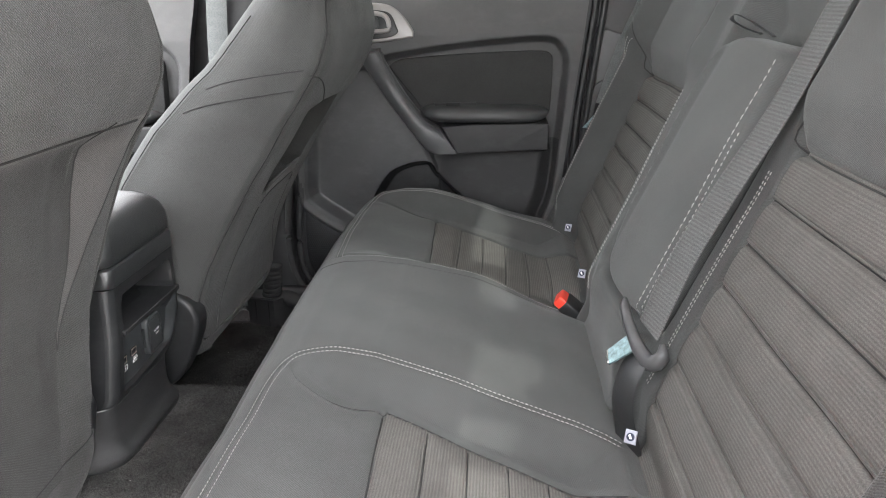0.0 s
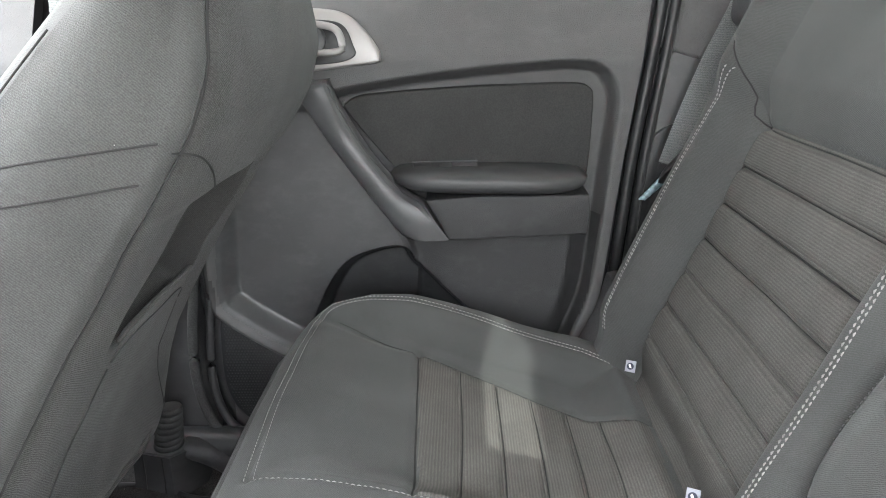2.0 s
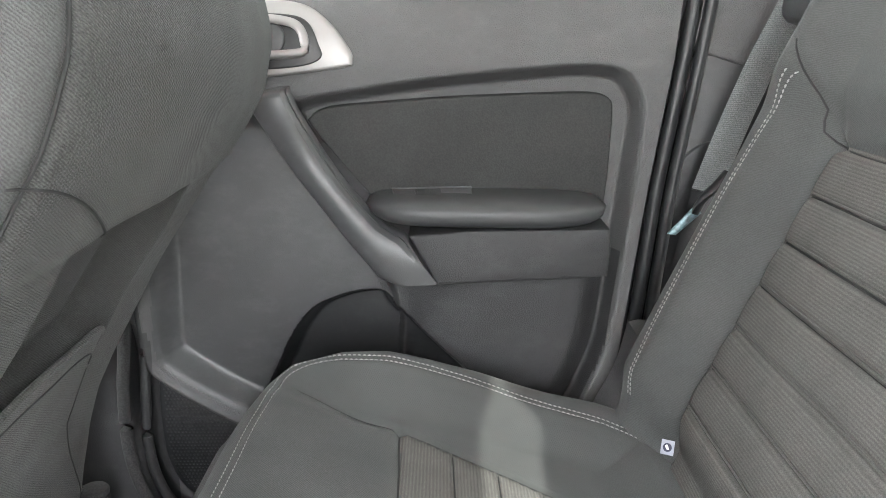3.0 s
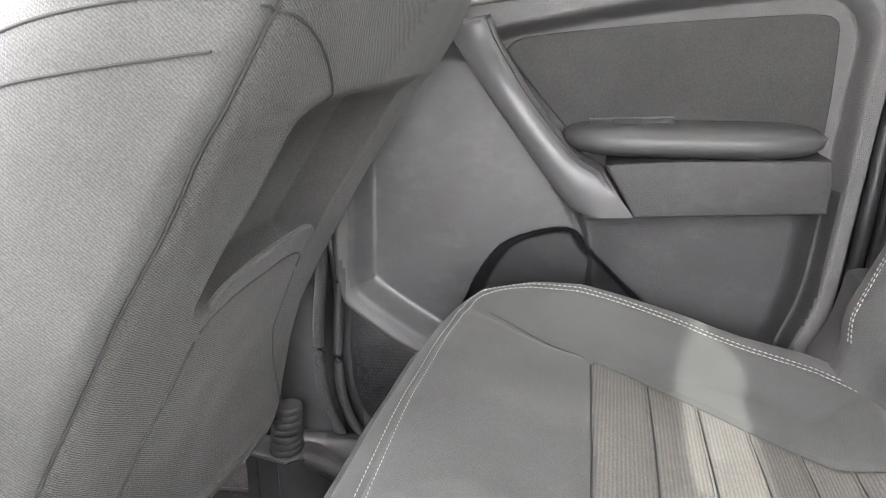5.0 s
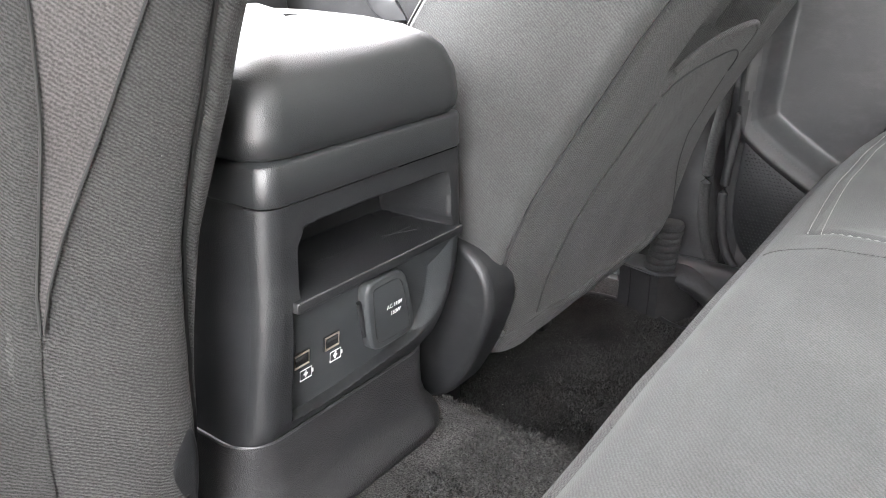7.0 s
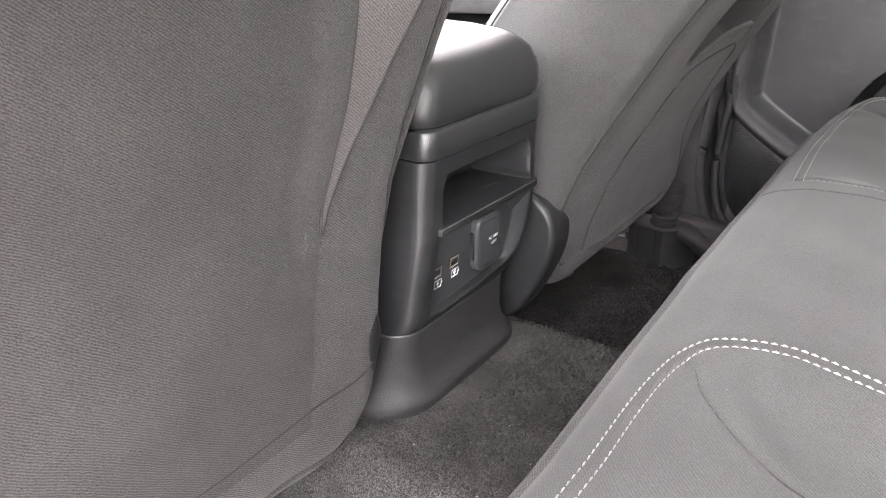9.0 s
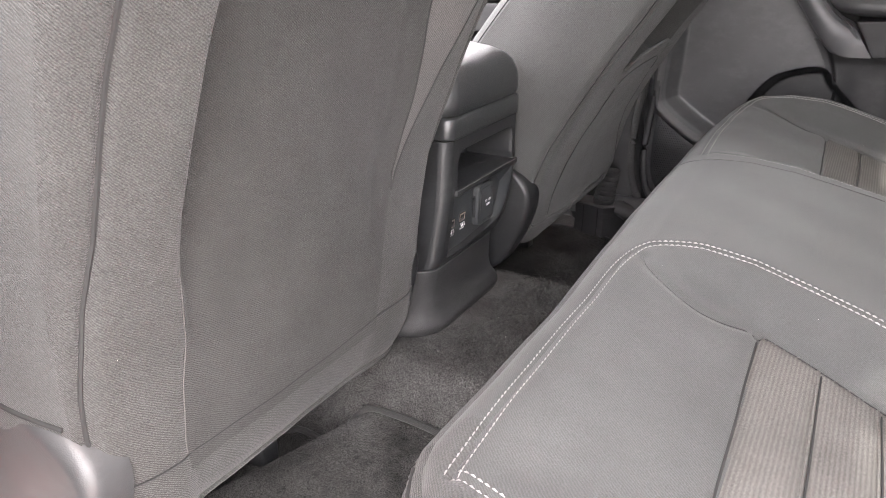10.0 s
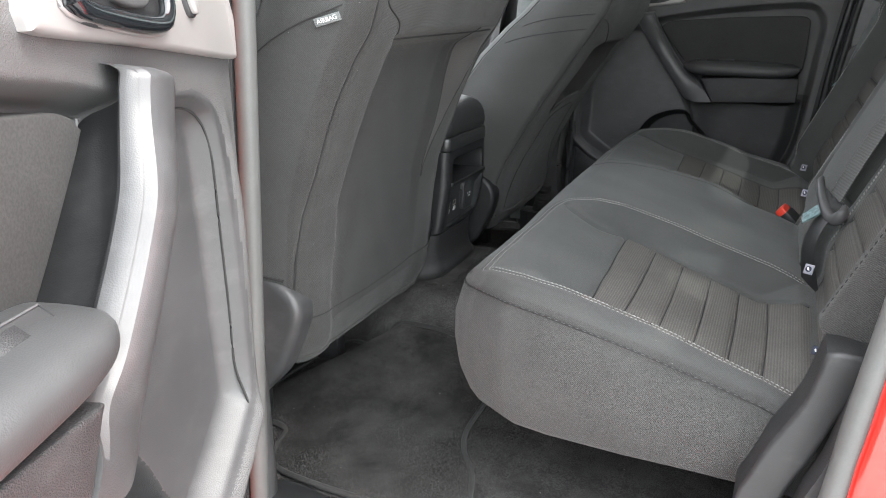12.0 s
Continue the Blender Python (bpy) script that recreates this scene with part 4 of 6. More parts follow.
    # two cross seams on the flank of the shoulder, and one along its front edge
    outer = near
    for z0, z1, x0, x1 in ((0.69, 0.713, -0.62, -0.468),) if near else ((0.722, 0.736, -0.612, -0.455), (0.685, 0.705, -0.655, -0.472)):
        line = put([on_side(x0 + (x1 - x0) * s, z0 + (z1 - z0) * s - 0.012 * (1 - s) ** 4, 0.0006, outer) for s in np.linspace(0, 1, 26)])
        solid("seam", *tube(line, 0.001, 6), DARK_THREAD, root)
    line = []
    for z in np.linspace(0.5, 0.82, 40):
        xr, xf, yi, yo = [float(np.interp(z, zs, q)) for q in prof]
        line.append(on_side(xf + (0.055 - 0.02 * float(smooth(0.7, 0.8, z)) if near else 0.026), z, 0.0008, outer))
    solid("seam", *tube(put(line), 0.001, 6), DARK_THREAD, root)
    # lower hem of the back
    hem = []
    for y in np.linspace(0.2, 0.64, 60):
        if near:
            hem.append(rear(y, 0.226 + 0.0015 * math.sin(y * 21), -0.001))
            continue
        hem.append((-0.676 + 0.004 * math.sin(y * 40) - 0.012 * float(smooth(0.25, 0.2, y) + smooth(0.6, 0.64, y)), y, 0.262 - 0.012 * math.sin((y - 0.2) / 0.44 * math.pi) + 0.002 * math.sin(y * 55)))
    solid("hem", *tube(put(hem), 0.004, 8), BACK_CLOTH, root)
    if not near:
        # map pocket: a panel flush with the back, its lip standing a little off the hollow
        rows = []
        for k in np.linspace(0, 1, 40):
            row = []
            for u in np.linspace(0, 1, 44):
                zt = 0.505 + 0.037 * math.sin(math.pi * min(1, max(0, u))) ** 0.45
                z = 0.268 + (zt - 0.268) * k
                half = float(np.interp(z, [0.268, 0.287, 0.351, 0.4, 0.455, 0.485, 0.51], [0.185, 0.178, 0.148, 0.12, 0.104, 0.094, 0.094]))
                y = 0.431 + half * (2 * u - 1)
                x = rear(y, z, 0.0, False)[0] + 0.0012 + 0.012 * math.sin(math.pi * u) ** 0.7 * k ** 3
                row.append((x, y, z))
            rows.append(row)
        P = put(np.array(rows))
        back = P[::-1] - np.array([0.006, 0, 0.001])
        solid("map_pocket", *grid(np.concatenate([P, back[:12]])), BACK_CLOTH, root, "elasticated cloth map pocket")
        solid("pocket_lip", *tube(P[-1] - np.array([0.002, 0, 0]), 0.0032, 10), BACK_CLOTH, root)
        for line in (P[-5] + np.array([0.0008, 0, 0.0004]), P[:-5, 0], P[:-5, -1]):
            solid("pocket_seam", *tube(line, 0.0009, 6), DARK_THREAD, root)
        # creases beside the shoulder seam
        line = put([rear(0.2 + 0.135 * u, 0.727 - 0.066 * u ** 1.4, 0.0006) for u in np.linspace(0, 1, 30)])
        solid("seam", *tube(line, 0.001, 6), DARK_THREAD, root)
    else:
        tag = np.array([(-0.017, -0.005), (0.017, -0.005), (0.017, 0.005), (-0.017, 0.005)])

        def put_tag(u, v, w):
            return put(on_side(-0.492 + u, 0.7 + v + 0.06 * u, 0.003 + w + 0.1 * max(0, -v), True))

        t = solid("airbag_label", *pad(tag, 0.0012, 0.0004, put_tag, 0.001, 1), PALE_WEBBING, root, "pale sewn label reading AIRBAG")
        bar = bpy.data.curves.new("lettering", "FONT")
        bar.body = "AIRBAG"
        bar.size, bar.align_x, bar.align_y, bar.extrude = 0.0078, "CENTER", "CENTER", 0.0002
        ob = new("lettering", bar)
        p0, p1, p2 = [Vector(tuple(put_tag(*q))) for q in ((0, 0, 0.002), (0.01, 0, 0.002), (0, 0.005, 0.002))]
        ex, ez = (p1 - p0).normalized(), (p2 - p0).normalized()
        nrm = ex.cross(ez).normalized()
        ez = nrm.cross(ex)
        m = Matrix((ex, ez, nrm)).transposed().to_4x4()
        m.translation = p0 - origin(t)
        ob.matrix_basis = m
        ob.data.materials.append(WHITE)
        ob.parent = t
    # recliner shields on both flanks
    for y, out in ((0.203 if near else 0.16, -1), (0.668, 1)):
        outline = curve([(-0.95, 0.2), (-0.95, 0.34), (-0.84, 0.375), (-0.745, 0.38), (-0.69, 0.366), (-0.662, 0.338), (-0.66, 0.3), (-0.684, 0.24), (-0.718, 0.195), (-0.78, 0.185)], 0.008, True)
        if near and out > 0:
            outline = curve([(-0.95, 0.13), (-0.95, 0.34), (-0.84, 0.366), (-0.75, 0.37), (-0.71, 0.357), (-0.679, 0.332), (-0.669, 0.305), (-0.678, 0.275), (-0.71, 0.222), (-0.753, 0.175), (-0.79, 0.142), (-0.84, 0.12)], 0.008, True)
        v, f = pad(outline, 0.02, 0.016 if near and out > 0 else 0.009, lambda a, b, c: put((a - (0.0 if near and out > 0 else 0.012 if near else 0.05 if out > 0 else 0.008), y + out * (c - 0.012), b)), 0.02, 5)
        solid("recliner_shield", v, f, SMOOTH_PLASTIC if out > 0 else BLACK, root, "grained charcoal plastic recliner cover")
    # seat cushion on its frame
    v, f = box(-1.3, -0.74, 0.19, 0.65, 0.2, 0.35, 0.04)
    solid("seat_cushion", put(np.array(v)) if not near else np.array(v) * np.array([1, -1, 1]) + np.array([0, slide, 0]), f, CLOTH, root)
    for yy in (0.3, 0.54):
        v, f = box(-1.25, -0.82, yy - 0.015, yy + 0.015, 0.07, 0.21, 0.004)
        solid("seat_rail", np.array(v) * np.array([1, sign, 1]), f, BLACK, root)


build_front_seat(False)
build_front_seat(True)


# ---- centre console ----
def build_console():
    root = thing("centre_console", (-0.8, 0.015, 0.19), "black centre console with a rear tray, charging ports and padded lid", "console")
    yc = 0.016

    def rounded(half, r, x_rear, n=14, front=-1.35):
        """A plan outline, open at the front."""
        pts = [(front, -half)]
        for w in np.linspace(-90, 0, n):
            pts.append((x_rear - r + r * math.cos(radians(w)), -half + r + r * math.sin(radians(w))))
        for w in np.linspace(0, 90, n):
            pts.append((x_rear - r + r * math.cos(radians(w)), half - r + r * math.sin(radians(w))))
        pts.append((front, half))
        return pts

    def hull(left, right, r, x_rear, z, front=-1.35):
        """One level of a moulding between two widths, open at the front."""
        m, h = (left + right) / 2, (right - left) / 2
        return [(x, m + y, z) for x, y in rounded(h, r, x_rear, front=front)]

    # body below the panel: tapering rings
    rows = [hull(a, b, r, xr, z) for z, a, b, xr, r in ((0.16, -0.1, 0.105, -0.752, 0.05), (0.2, -0.098, 0.105, -0.742, 0.05), (0.27, -0.094, 0.1, -0.724, 0.04), (0.3, -0.09, 0.096, -0.712, 0.035))]
    solid("body", *grid(np.array(rows)), BLACK, root)
    # rear panel with a tray and a recessed socket face; its lower right corner is rounded off
    zs = np.linspace(0.286, 0.4655, 190)
    left = np.interp(zs, [0.286, 0.31, 0.4, 0.4655], [-0.096, -0.092, -0.082, -0.077])
    right = np.interp(zs, [0.286, 0.291, 0.297, 0.305, 0.318, 0.335, 0.36, 0.4, 0.4655], [0.06, 0.078, 0.091, 0.104, 0.116, 0.1245, 0.1305, 0.133, 0.1335])
    us = np.linspace(0, 1, 280)
    Y = left[:, None] + (right - left)[:, None] * us[None, :]
    Zg = np.repeat(zs[:, None], len(us), 1)
    tray = curve([(-0.068, 0.398), (-0.068, 0.43), (-0.063, 0.442), (-0.048, 0.449), (0.06, 0.4495), (0.09, 0.449), (0.098, 0.445), (0.1005, 0.43), (0.1005, 0.41), (0.1005, 0.396), (0.06, 0.396), (0.0, 0.396), (-0.05, 0.396)], 0.003, True)
    face = curve([(-0.072, 0.3935), (-0.0765, 0.391), (-0.077, 0.38), (-0.0785, 0.35), (-0.0805, 0.309), (-0.0775, 0.3025), (-0.038, 0.3), (0.014, 0.3045), (0.065, 0.31), (0.086, 0.3165), (0.098, 0.331), (0.105, 0.357), (0.107, 0.38), (0.1068, 0.391), (0.102, 0.3935), (0.06, 0.3935), (0.0, 0.3935)], 0.003, True)
    # the corners roll off into the cheeks: a wide one towards the near seat, a tight one towards the far seat
    a, b = np.clip(1 - (Y - left[:, None]) / 0.016, 0, 1), np.clip(1 - (right[:, None] - Y) / 0.009, 0, 1)
    Xp = -0.682 - 0.016 * (1 - np.sqrt(1 - a ** 2)) - 0.009 * (1 - np.sqrt(1 - b ** 2))
    Xp = Xp - 0.012 * smooth(0.31, 0.27, Zg) - 0.01 * smooth(0.4, 0.28, Zg) - 0.014 * smooth(0.296, 0.286, Zg) ** 2
    FACE = 0.009
    d1, d2 = signed(tray, Y - yc, Zg), signed(face, Y - yc, Zg)
    ease = 0.004 + 0.028 * smooth(0.05, 0.09, Y - yc) * smooth(0.3, 0.33, Zg)
    Xp = Xp - 0.075 * smooth(0.0, 0.006, d1) - FACE * smooth(0.0, 1.0, d2 / ease)
    P = np.stack([Xp, Y, Zg], -1)
    reg = np.where((d2[1:, 1:] + d2[:-1, :-1]) / 2 > 0.0038, 1, 0)
    reg[(d1[1:, 1:] + d1[:-1, :-1]) / 2 > 0.003] = 2
    pieces(P, reg, {0: "rear_panel", 1: "socket_panel", 2: "tray_recess"}, root, {0: BLACK, 1: PORT_PLASTIC, 2: BLACK}, {0: "satin black rear panel with a tray", 1: "dark grey socket panel", 2: "hollow tray recess"})
    for edge in (P[::-1, 0], P[:, -1]):
        solid("cheek", *grid(np.array([edge - np.array([dx, 0, 0]) for dx in (0.0, 0.004, 0.05, 0.2, 0.5)])), BLACK, root)
    v, f = box(-0.755, -0.6775, yc - 0.0765, yc + 0.1105, 0.3905, 0.399, 0.0015)
    solid("tray_shelf", v, f, BLACK, root, "black tray shelf with a painted highlight on its front edge")
    # highlight on the shelf's lip, put in as a paler line
    solid("shelf_highlight", *tube([(-0.6776, yc - 0.0755, 0.3984), (-0.6776, yc + 0.02, 0.3984), (-0.6776, yc + 0.1095, 0.3984)], 0.0007, 6), PLASTIC, root)
    # fine scratches on the tray floor
    rng_tray = np.random.default_rng(11)
    for k in range(7):
        y0, x0, w = rng_tray.uniform(-0.04, 0.07), rng_tray.uniform(-0.735, -0.7), rng_tray.uniform(-0.6, 0.6)
        q = [(x0 + u * 0.025 * math.sin(w), yc + y0 + u * 0.035 * math.cos(w), 0.3989) for u in (0, 0.4, 0.7, 1)]
        solid("scratch", *tube(q, 0.00022, 4), PULL_SATIN, root)
    # band between panel and lid
    rows = [hull(-0.077 + e, 0.133 - e, 0.014, xr, z) for z, e, xr in ((0.4665, 0.003, -0.6825), (0.4675, 0.0005, -0.679), (0.469, 0.0, -0.678), (0.482, 0.0, -0.678), (0.4925, 0.0, -0.678), (0.4945, 0.001, -0.679), (0.496, 0.005, -0.686))]
    solid("band", *grid(np.array(rows)), LEATHER, root, "grained band below the lid")
    # padded lid
    rows = []
    for z, ins, xr in ((0.493, 0.008, -0.69), (0.4965, 0.002, -0.681), (0.501, -0.001, -0.6775), (0.512, -0.002, -0.6765), (0.53, -0.0005, -0.678), (0.546, 0.005, -0.684), (0.555, 0.013, -0.692), (0.5625, 0.025, -0.704), (0.5685, 0.042, -0.723), (0.573, 0.062, -0.755), (0.5755, 0.085, -0.8), (0.577, 0.1, -0.84)):
        rows.append(hull(-0.078 + ins, 0.134 - ins, max(0.008, 0.024 + ins * 0.2), xr, z))
    solid("lid", *grid(np.array(rows)), LEATHER, root, "padded black leatherette armrest lid")
    # kick flap
    rows = []
    for z, a, b, xr, r in ((0.268, -0.08, 0.09, -0.72, 0.03), (0.278, -0.092, 0.104, -0.709, 0.03), (0.285, -0.096, 0.109, -0.704, 0.03), (0.287, -0.098, 0.111, -0.702, 0.03), (0.284, -0.098, 0.112, -0.7015, 0.03), (0.27, -0.099, 0.115, -0.7035, 0.032), (0.24, -0.101, 0.122, -0.7055, 0.038), (0.222, -0.104, 0.13, -0.7035, 0.044), (0.212, -0.108, 0.137, -0.6985, 0.05), (0.206, -0.111, 0.142, -0.694, 0.055), (0.2, -0.113, 0.147, -0.693, 0.06), (0.193, -0.113, 0.15, -0.696, 0.06), (0.175, -0.112, 0.15, -0.708, 0.06)):
        rows.append(hull(a, b, r, xr, z, front=-1.0))
    solid("kick_flap", *grid(np.array(rows)), DARK_PLASTIC, root, "grained black kick flap")
    solid("flap_rim", *tube(hull(-0.097, 0.11, 0.03, -0.7025, 0.2865, front=-0.9), 0.0016, 6), LEATHER, root)

    # socket cover and charging ports on the sloped face
    def face_at(y, z, w):
        xx = -0.682 - FACE - 0.012 * float(smooth(0.31, 0.27, z)) - 0.01 * float(smooth(0.4, 0.28, z))
        return (xx + w, y, z)

    cover = []
    for w in np.linspace(0, 2 * math.pi, 56, endpoint=False):
        u, h = [0.5 + 0.5 * math.copysign(abs(q) ** 0.42, q) for q in (math.cos(w), math.sin(w))]
        cover.append((0.0185 * (1 - u) * (1 - h) + 0.0755 * u * (1 - h) + 0.0085 * (1 - u) * h + 0.0555 * u * h, 0.3185 + 0.0665 * h))
    cover = np.array(cover)
    ob = solid("socket_cover", *pad(cover, 0.0095, 0.0035, face_at, 0.002, 5), PORT_PLASTIC, root, "dark grey flip cover over a power socket")
    hinge = [(0.0085, 0.369, 0.003), (0.0125, 0.352, 0.003), (0.016, 0.336, 0.003)]
    solid("hinge", *tube([face_at(*q) for q in hinge], 0.0022, 8), BLACK, ob)
    solid("cover_groove", *tube([face_at(a, b, 0.0096) for a, b in np.vstack([inset(cover, 0.007), inset(cover, 0.007)[:2]])], 0.0004, 5), BLACK, ob)

    def text(body, y, z, size, parent):
        cu = bpy.data.curves.new("lettering", "FONT")
        cu.body, cu.size, cu.align_x, cu.align_y, cu.extrude = body, size, "CENTER", "CENTER", 0.0001
        o = new("lettering", cu)
        m = Matrix(((0, 0, 1), (1, 0, 0), (0, 1, 0))).to_4x4()
        m.translation = Vector(face_at(y, z, 0.0099)) - origin(parent)
        o.matrix_basis = m
        cu.materials.append(WHITE)
        o.parent = parent

    text("AC 110V", 0.043, 0.3555, 0.0049, ob)
    text("150W", 0.0447, 0.3487, 0.0049, ob)
    for y, z in ((-0.048, 0.3455), (-0.0178, 0.347)):
        port = solid("charging_port", *pad(np.array([(y - 0.008, z - 0.0062), (y + 0.008, z - 0.0062), (y + 0.008, z + 0.0062), (y - 0.008, z + 0.0062)]), 0.0012, 0.0004, face_at, 0.001, 1), BLACK, root)
        ring = [face_at(y + a * 0.0068, z + b * 0.005, 0.0016) for a, b in ((-1, -1), (1, -1), (1, 1), (-1, 1), (-1, -1), (1, -1))]
        solid("port_rim", *tube(ring, 0.0008, 6), PORT_METAL, port, "dull metal rim")
        solid("port_tongue", *pad(np.array([(y - 0.0058, z - 0.001), (y + 0.0058, z - 0.001), (y + 0.0058, z + 0.0025), (y - 0.0058, z + 0.0025)]), 0.0016, 0.0002, face_at, 0, 1), DARK_PLASTIC, port)
        zi, yi = z - 0.0147, y + 0.0047
        ring = [face_at(yi + a * 0.0056, zi + b * 0.0042, 0.0006) for a, b in ((-1, -1), (1, -1), (1, 1), (-1, 1), (-1, -1), (1, -1))]
        icon = solid("battery_mark", *tube(ring, 0.00042, 5), WHITE, root, "white battery symbol")
        solid("bolt_mark", *pad(np.array([(yi - 0.0005, zi - 0.003), (yi + 0.002, zi + 0.0005), (yi + 0.0003, zi + 0.0004), (yi + 0.0006, zi + 0.003), (yi - 0.002, zi - 0.0005), (yi - 0.0002, zi - 0.0004)]), 0.0009, 0.0001, face_at, 0, 1), WHITE, icon)
        solid("battery_cap", *pad(np.array([(yi + 0.006, zi - 0.0016), (yi + 0.0074, zi - 0.0016), (yi + 0.0074, zi + 0.0016), (yi + 0.006, zi + 0.0016)]), 0.0009, 0.0001, face_at, 0, 1), WHITE, icon)


build_console()


# ---- doors ----
DOOR_Y = 0.775
RECESS = curve([(-0.445, 0.69), (-0.416, 0.716), (-0.33, 0.731), (-0.233, 0.743), (-0.113, 0.753), (-0.045, 0.755), (-0.008, 0.743), (0.013, 0.7), (0.006, 0.622), (-0.006, 0.5), (-0.018, 0.397), (-0.04, 0.33), (-0.068, 0.285), (-0.16, 0.25), (-0.3, 0.25), (-0.312, 0.45), (-0.386, 0.58)], 0.01, True)
LEFT_PANEL = curve([(-0.53, 0.706), (-0.575, 0.698), (-0.602, 0.672), (-0.61, 0.6), (-0.617, 0.465), (-0.62, 0.39), (-0.6, 0.358), (-0.512, 0.3), (-0.4, 0.245), (-0.25, 0.2), (-0.1, 0.25), (-0.2, 0.45), (-0.3, 0.53), (-0.4, 0.66), (-0.448, 0.706)], 0.01, True)
POCKET = curve([(-0.47, 0.3), (-0.461, 0.368), (-0.419, 0.435), (-0.368, 0.46), (-0.325, 0.466), (-0.306, 0.455), (-0.29, 0.43), (-0.2, 0.35), (-0.19, 0.3), (-0.3, 0.27)], 0.008, True)
GRILLE = curve([(-0.632, 0.345), (-0.616, 0.336), (-0.54, 0.277), (-0.47, 0.22), (-0.47, 0.13), (-0.57, 0.135), (-0.612, 0.16), (-0.634, 0.205), (-0.638, 0.264)], 0.008, True)


def build_door(name, place, label, group):
    root = thing(name, tuple(place(-0.3, 0.1, -0.06)), label, "car door", group)
    fine = 2 if name.startswith("rear") else 1
    hinge_end = -0.641 if name == "rear_door_open" else -0.66
    xs, zs = np.linspace(-0.66, 0.045, 141 * fine + 1), np.linspace(0.1, 0.9, 161 * fine + 1)
    X, Z = np.meshgrid(xs, zs)
    # the rear edge follows the shut line
    rear = np.interp(zs, [0.1, 0.278, 0.352, 0.606, 0.83, 0.9], [-0.09, -0.036, -0.005, 0.023, 0.053, 0.062])
    X = hinge_end + (rear[:, None] - hinge_end) * (X + 0.66) / 0.705
    # the mesh runs along the outline of the bin
    d = signed(POCKET, X, Z)
    gx, gz = np.gradient(d, axis=1) / np.gradient(X, axis=1), np.gradient(d, axis=0) / np.gradient(Z, axis=0)
    step = np.where((np.abs(d) < 0.0026 / fine) & (gx ** 2 + gz ** 2 > 0.5), d / np.maximum(gx ** 2 + gz ** 2, 0.5), 0)
    X, Z = X - gx * step, Z - gz * step
    c = np.full(X.shape, 0.014)
    r = signed(RECESS, X, Z)
    c = c - 0.034 * smooth(-0.004, 0.016, r)
    lp = signed(LEFT_PANEL, X, Z)
    c = np.where(lp > -0.03, np.minimum(c, 0.02 - 0.03 * smooth(-0.004, 0.03, lp)), c)
    c = c + 0.016 * np.exp(-((lp + 0.014) / 0.015) ** 2) * smooth(hinge_end, hinge_end + 0.03, X) * smooth(0.74, 0.55, Z) * (X < -0.25) * (1 - smooth(-0.57, -0.5, X) * smooth(0.3, 0.38, Z))
    c = c - 0.03 * smooth(-0.012, -0.045, lp) * smooth(0.48, 0.38, Z) * smooth(-0.3, -0.4, X)
    # bulging bin below the armrest
    c = c + 0.03 * smooth(-0.31, -0.2, X + 0.25 * (0.44 - Z)) * smooth(0.51, 0.49, Z) * smooth(0.0, 0.05, r)
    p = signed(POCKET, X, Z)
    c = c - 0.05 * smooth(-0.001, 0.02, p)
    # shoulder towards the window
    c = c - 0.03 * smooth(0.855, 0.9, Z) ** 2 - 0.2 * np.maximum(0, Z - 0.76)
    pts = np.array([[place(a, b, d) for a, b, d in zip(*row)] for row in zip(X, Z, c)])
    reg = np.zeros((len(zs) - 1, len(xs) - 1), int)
    # bin's inside is blackened: the hollow's shade is put into the colour
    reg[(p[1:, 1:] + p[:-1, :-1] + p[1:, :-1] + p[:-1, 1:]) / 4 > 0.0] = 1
    cx, cz = (X[1:, 1:] + X[:-1, :-1]) / 2, (Z[1:, 1:] + Z[:-1, :-1]) / 2
    lower = (lp[1:, 1:] > 0) & (r[1:, 1:] < 0.0)
    reg[(reg == 0) & lower] = 2
    # bin front gets darker plastic for the shade below the armrest
    reg[(reg == 0) & (r[1:, 1:] > 0.0) & (cz < 0.52)] = 3
    reg[(reg == 0) & (cx < -0.626) & (cz < 0.42)] = 4
    pieces(pts, reg, {0: "inner_panel", 4: "lower_edge", 1: "map_bin", 2: "lower_panel", 3: "bin_front"}, root, {0: PLASTIC, 4: DARK_PLASTIC, 1: BLACK, 2: SMOOTH_PLASTIC, 3: DARK_PLASTIC}, {1: "hollow map bin, its shade painted black"})
    # rim and painted outer shell
    rim = np.vstack([pts[::-1, 0], pts[0, 1:], pts[1:, -1]])
    mid = np.array(place(-0.3, 0.5, -0.1)) - np.array(place(-0.3, 0.5, 0.0))
    solid("edge_trim", *grid(np.array([rim, rim + mid * 0.25])), BLACK, root)
    outline = [(hinge_end - 0.005, 0.02), (rear[0], 0.02), (rear[80 * fine], zs[80 * fine]), (rear[-1], 0.89), (hinge_end - 0.005, 0.89)]
    v, f = pad(np.array(outline), -0.085, 0.004, place, 0.15, 2)
    solid("outer_shell", v, f, RED_PAINT, root, "glossy red painted outer door shell")
    # upholstered pad
    padding = curve([(-0.396, 0.683), (-0.398, 0.697), (-0.386, 0.705), (-0.357, 0.71), (-0.234, 0.718), (-0.111, 0.722), (-0.05, 0.722), (-0.03, 0.716), (-0.025, 0.7), (-0.026, 0.64), (-0.0285, 0.6), (-0.032, 0.582), (-0.05, 0.575), (-0.17, 0.578), (-0.3, 0.585), (-0.322, 0.592)], 0.006, True)
    solid("upholstered_pad", *pad(padding, 0.006, 0.003, place, 0.02, 3), PAD_FELT, root, "flecked charcoal cloth door pad")
    # armrest
    rings = []
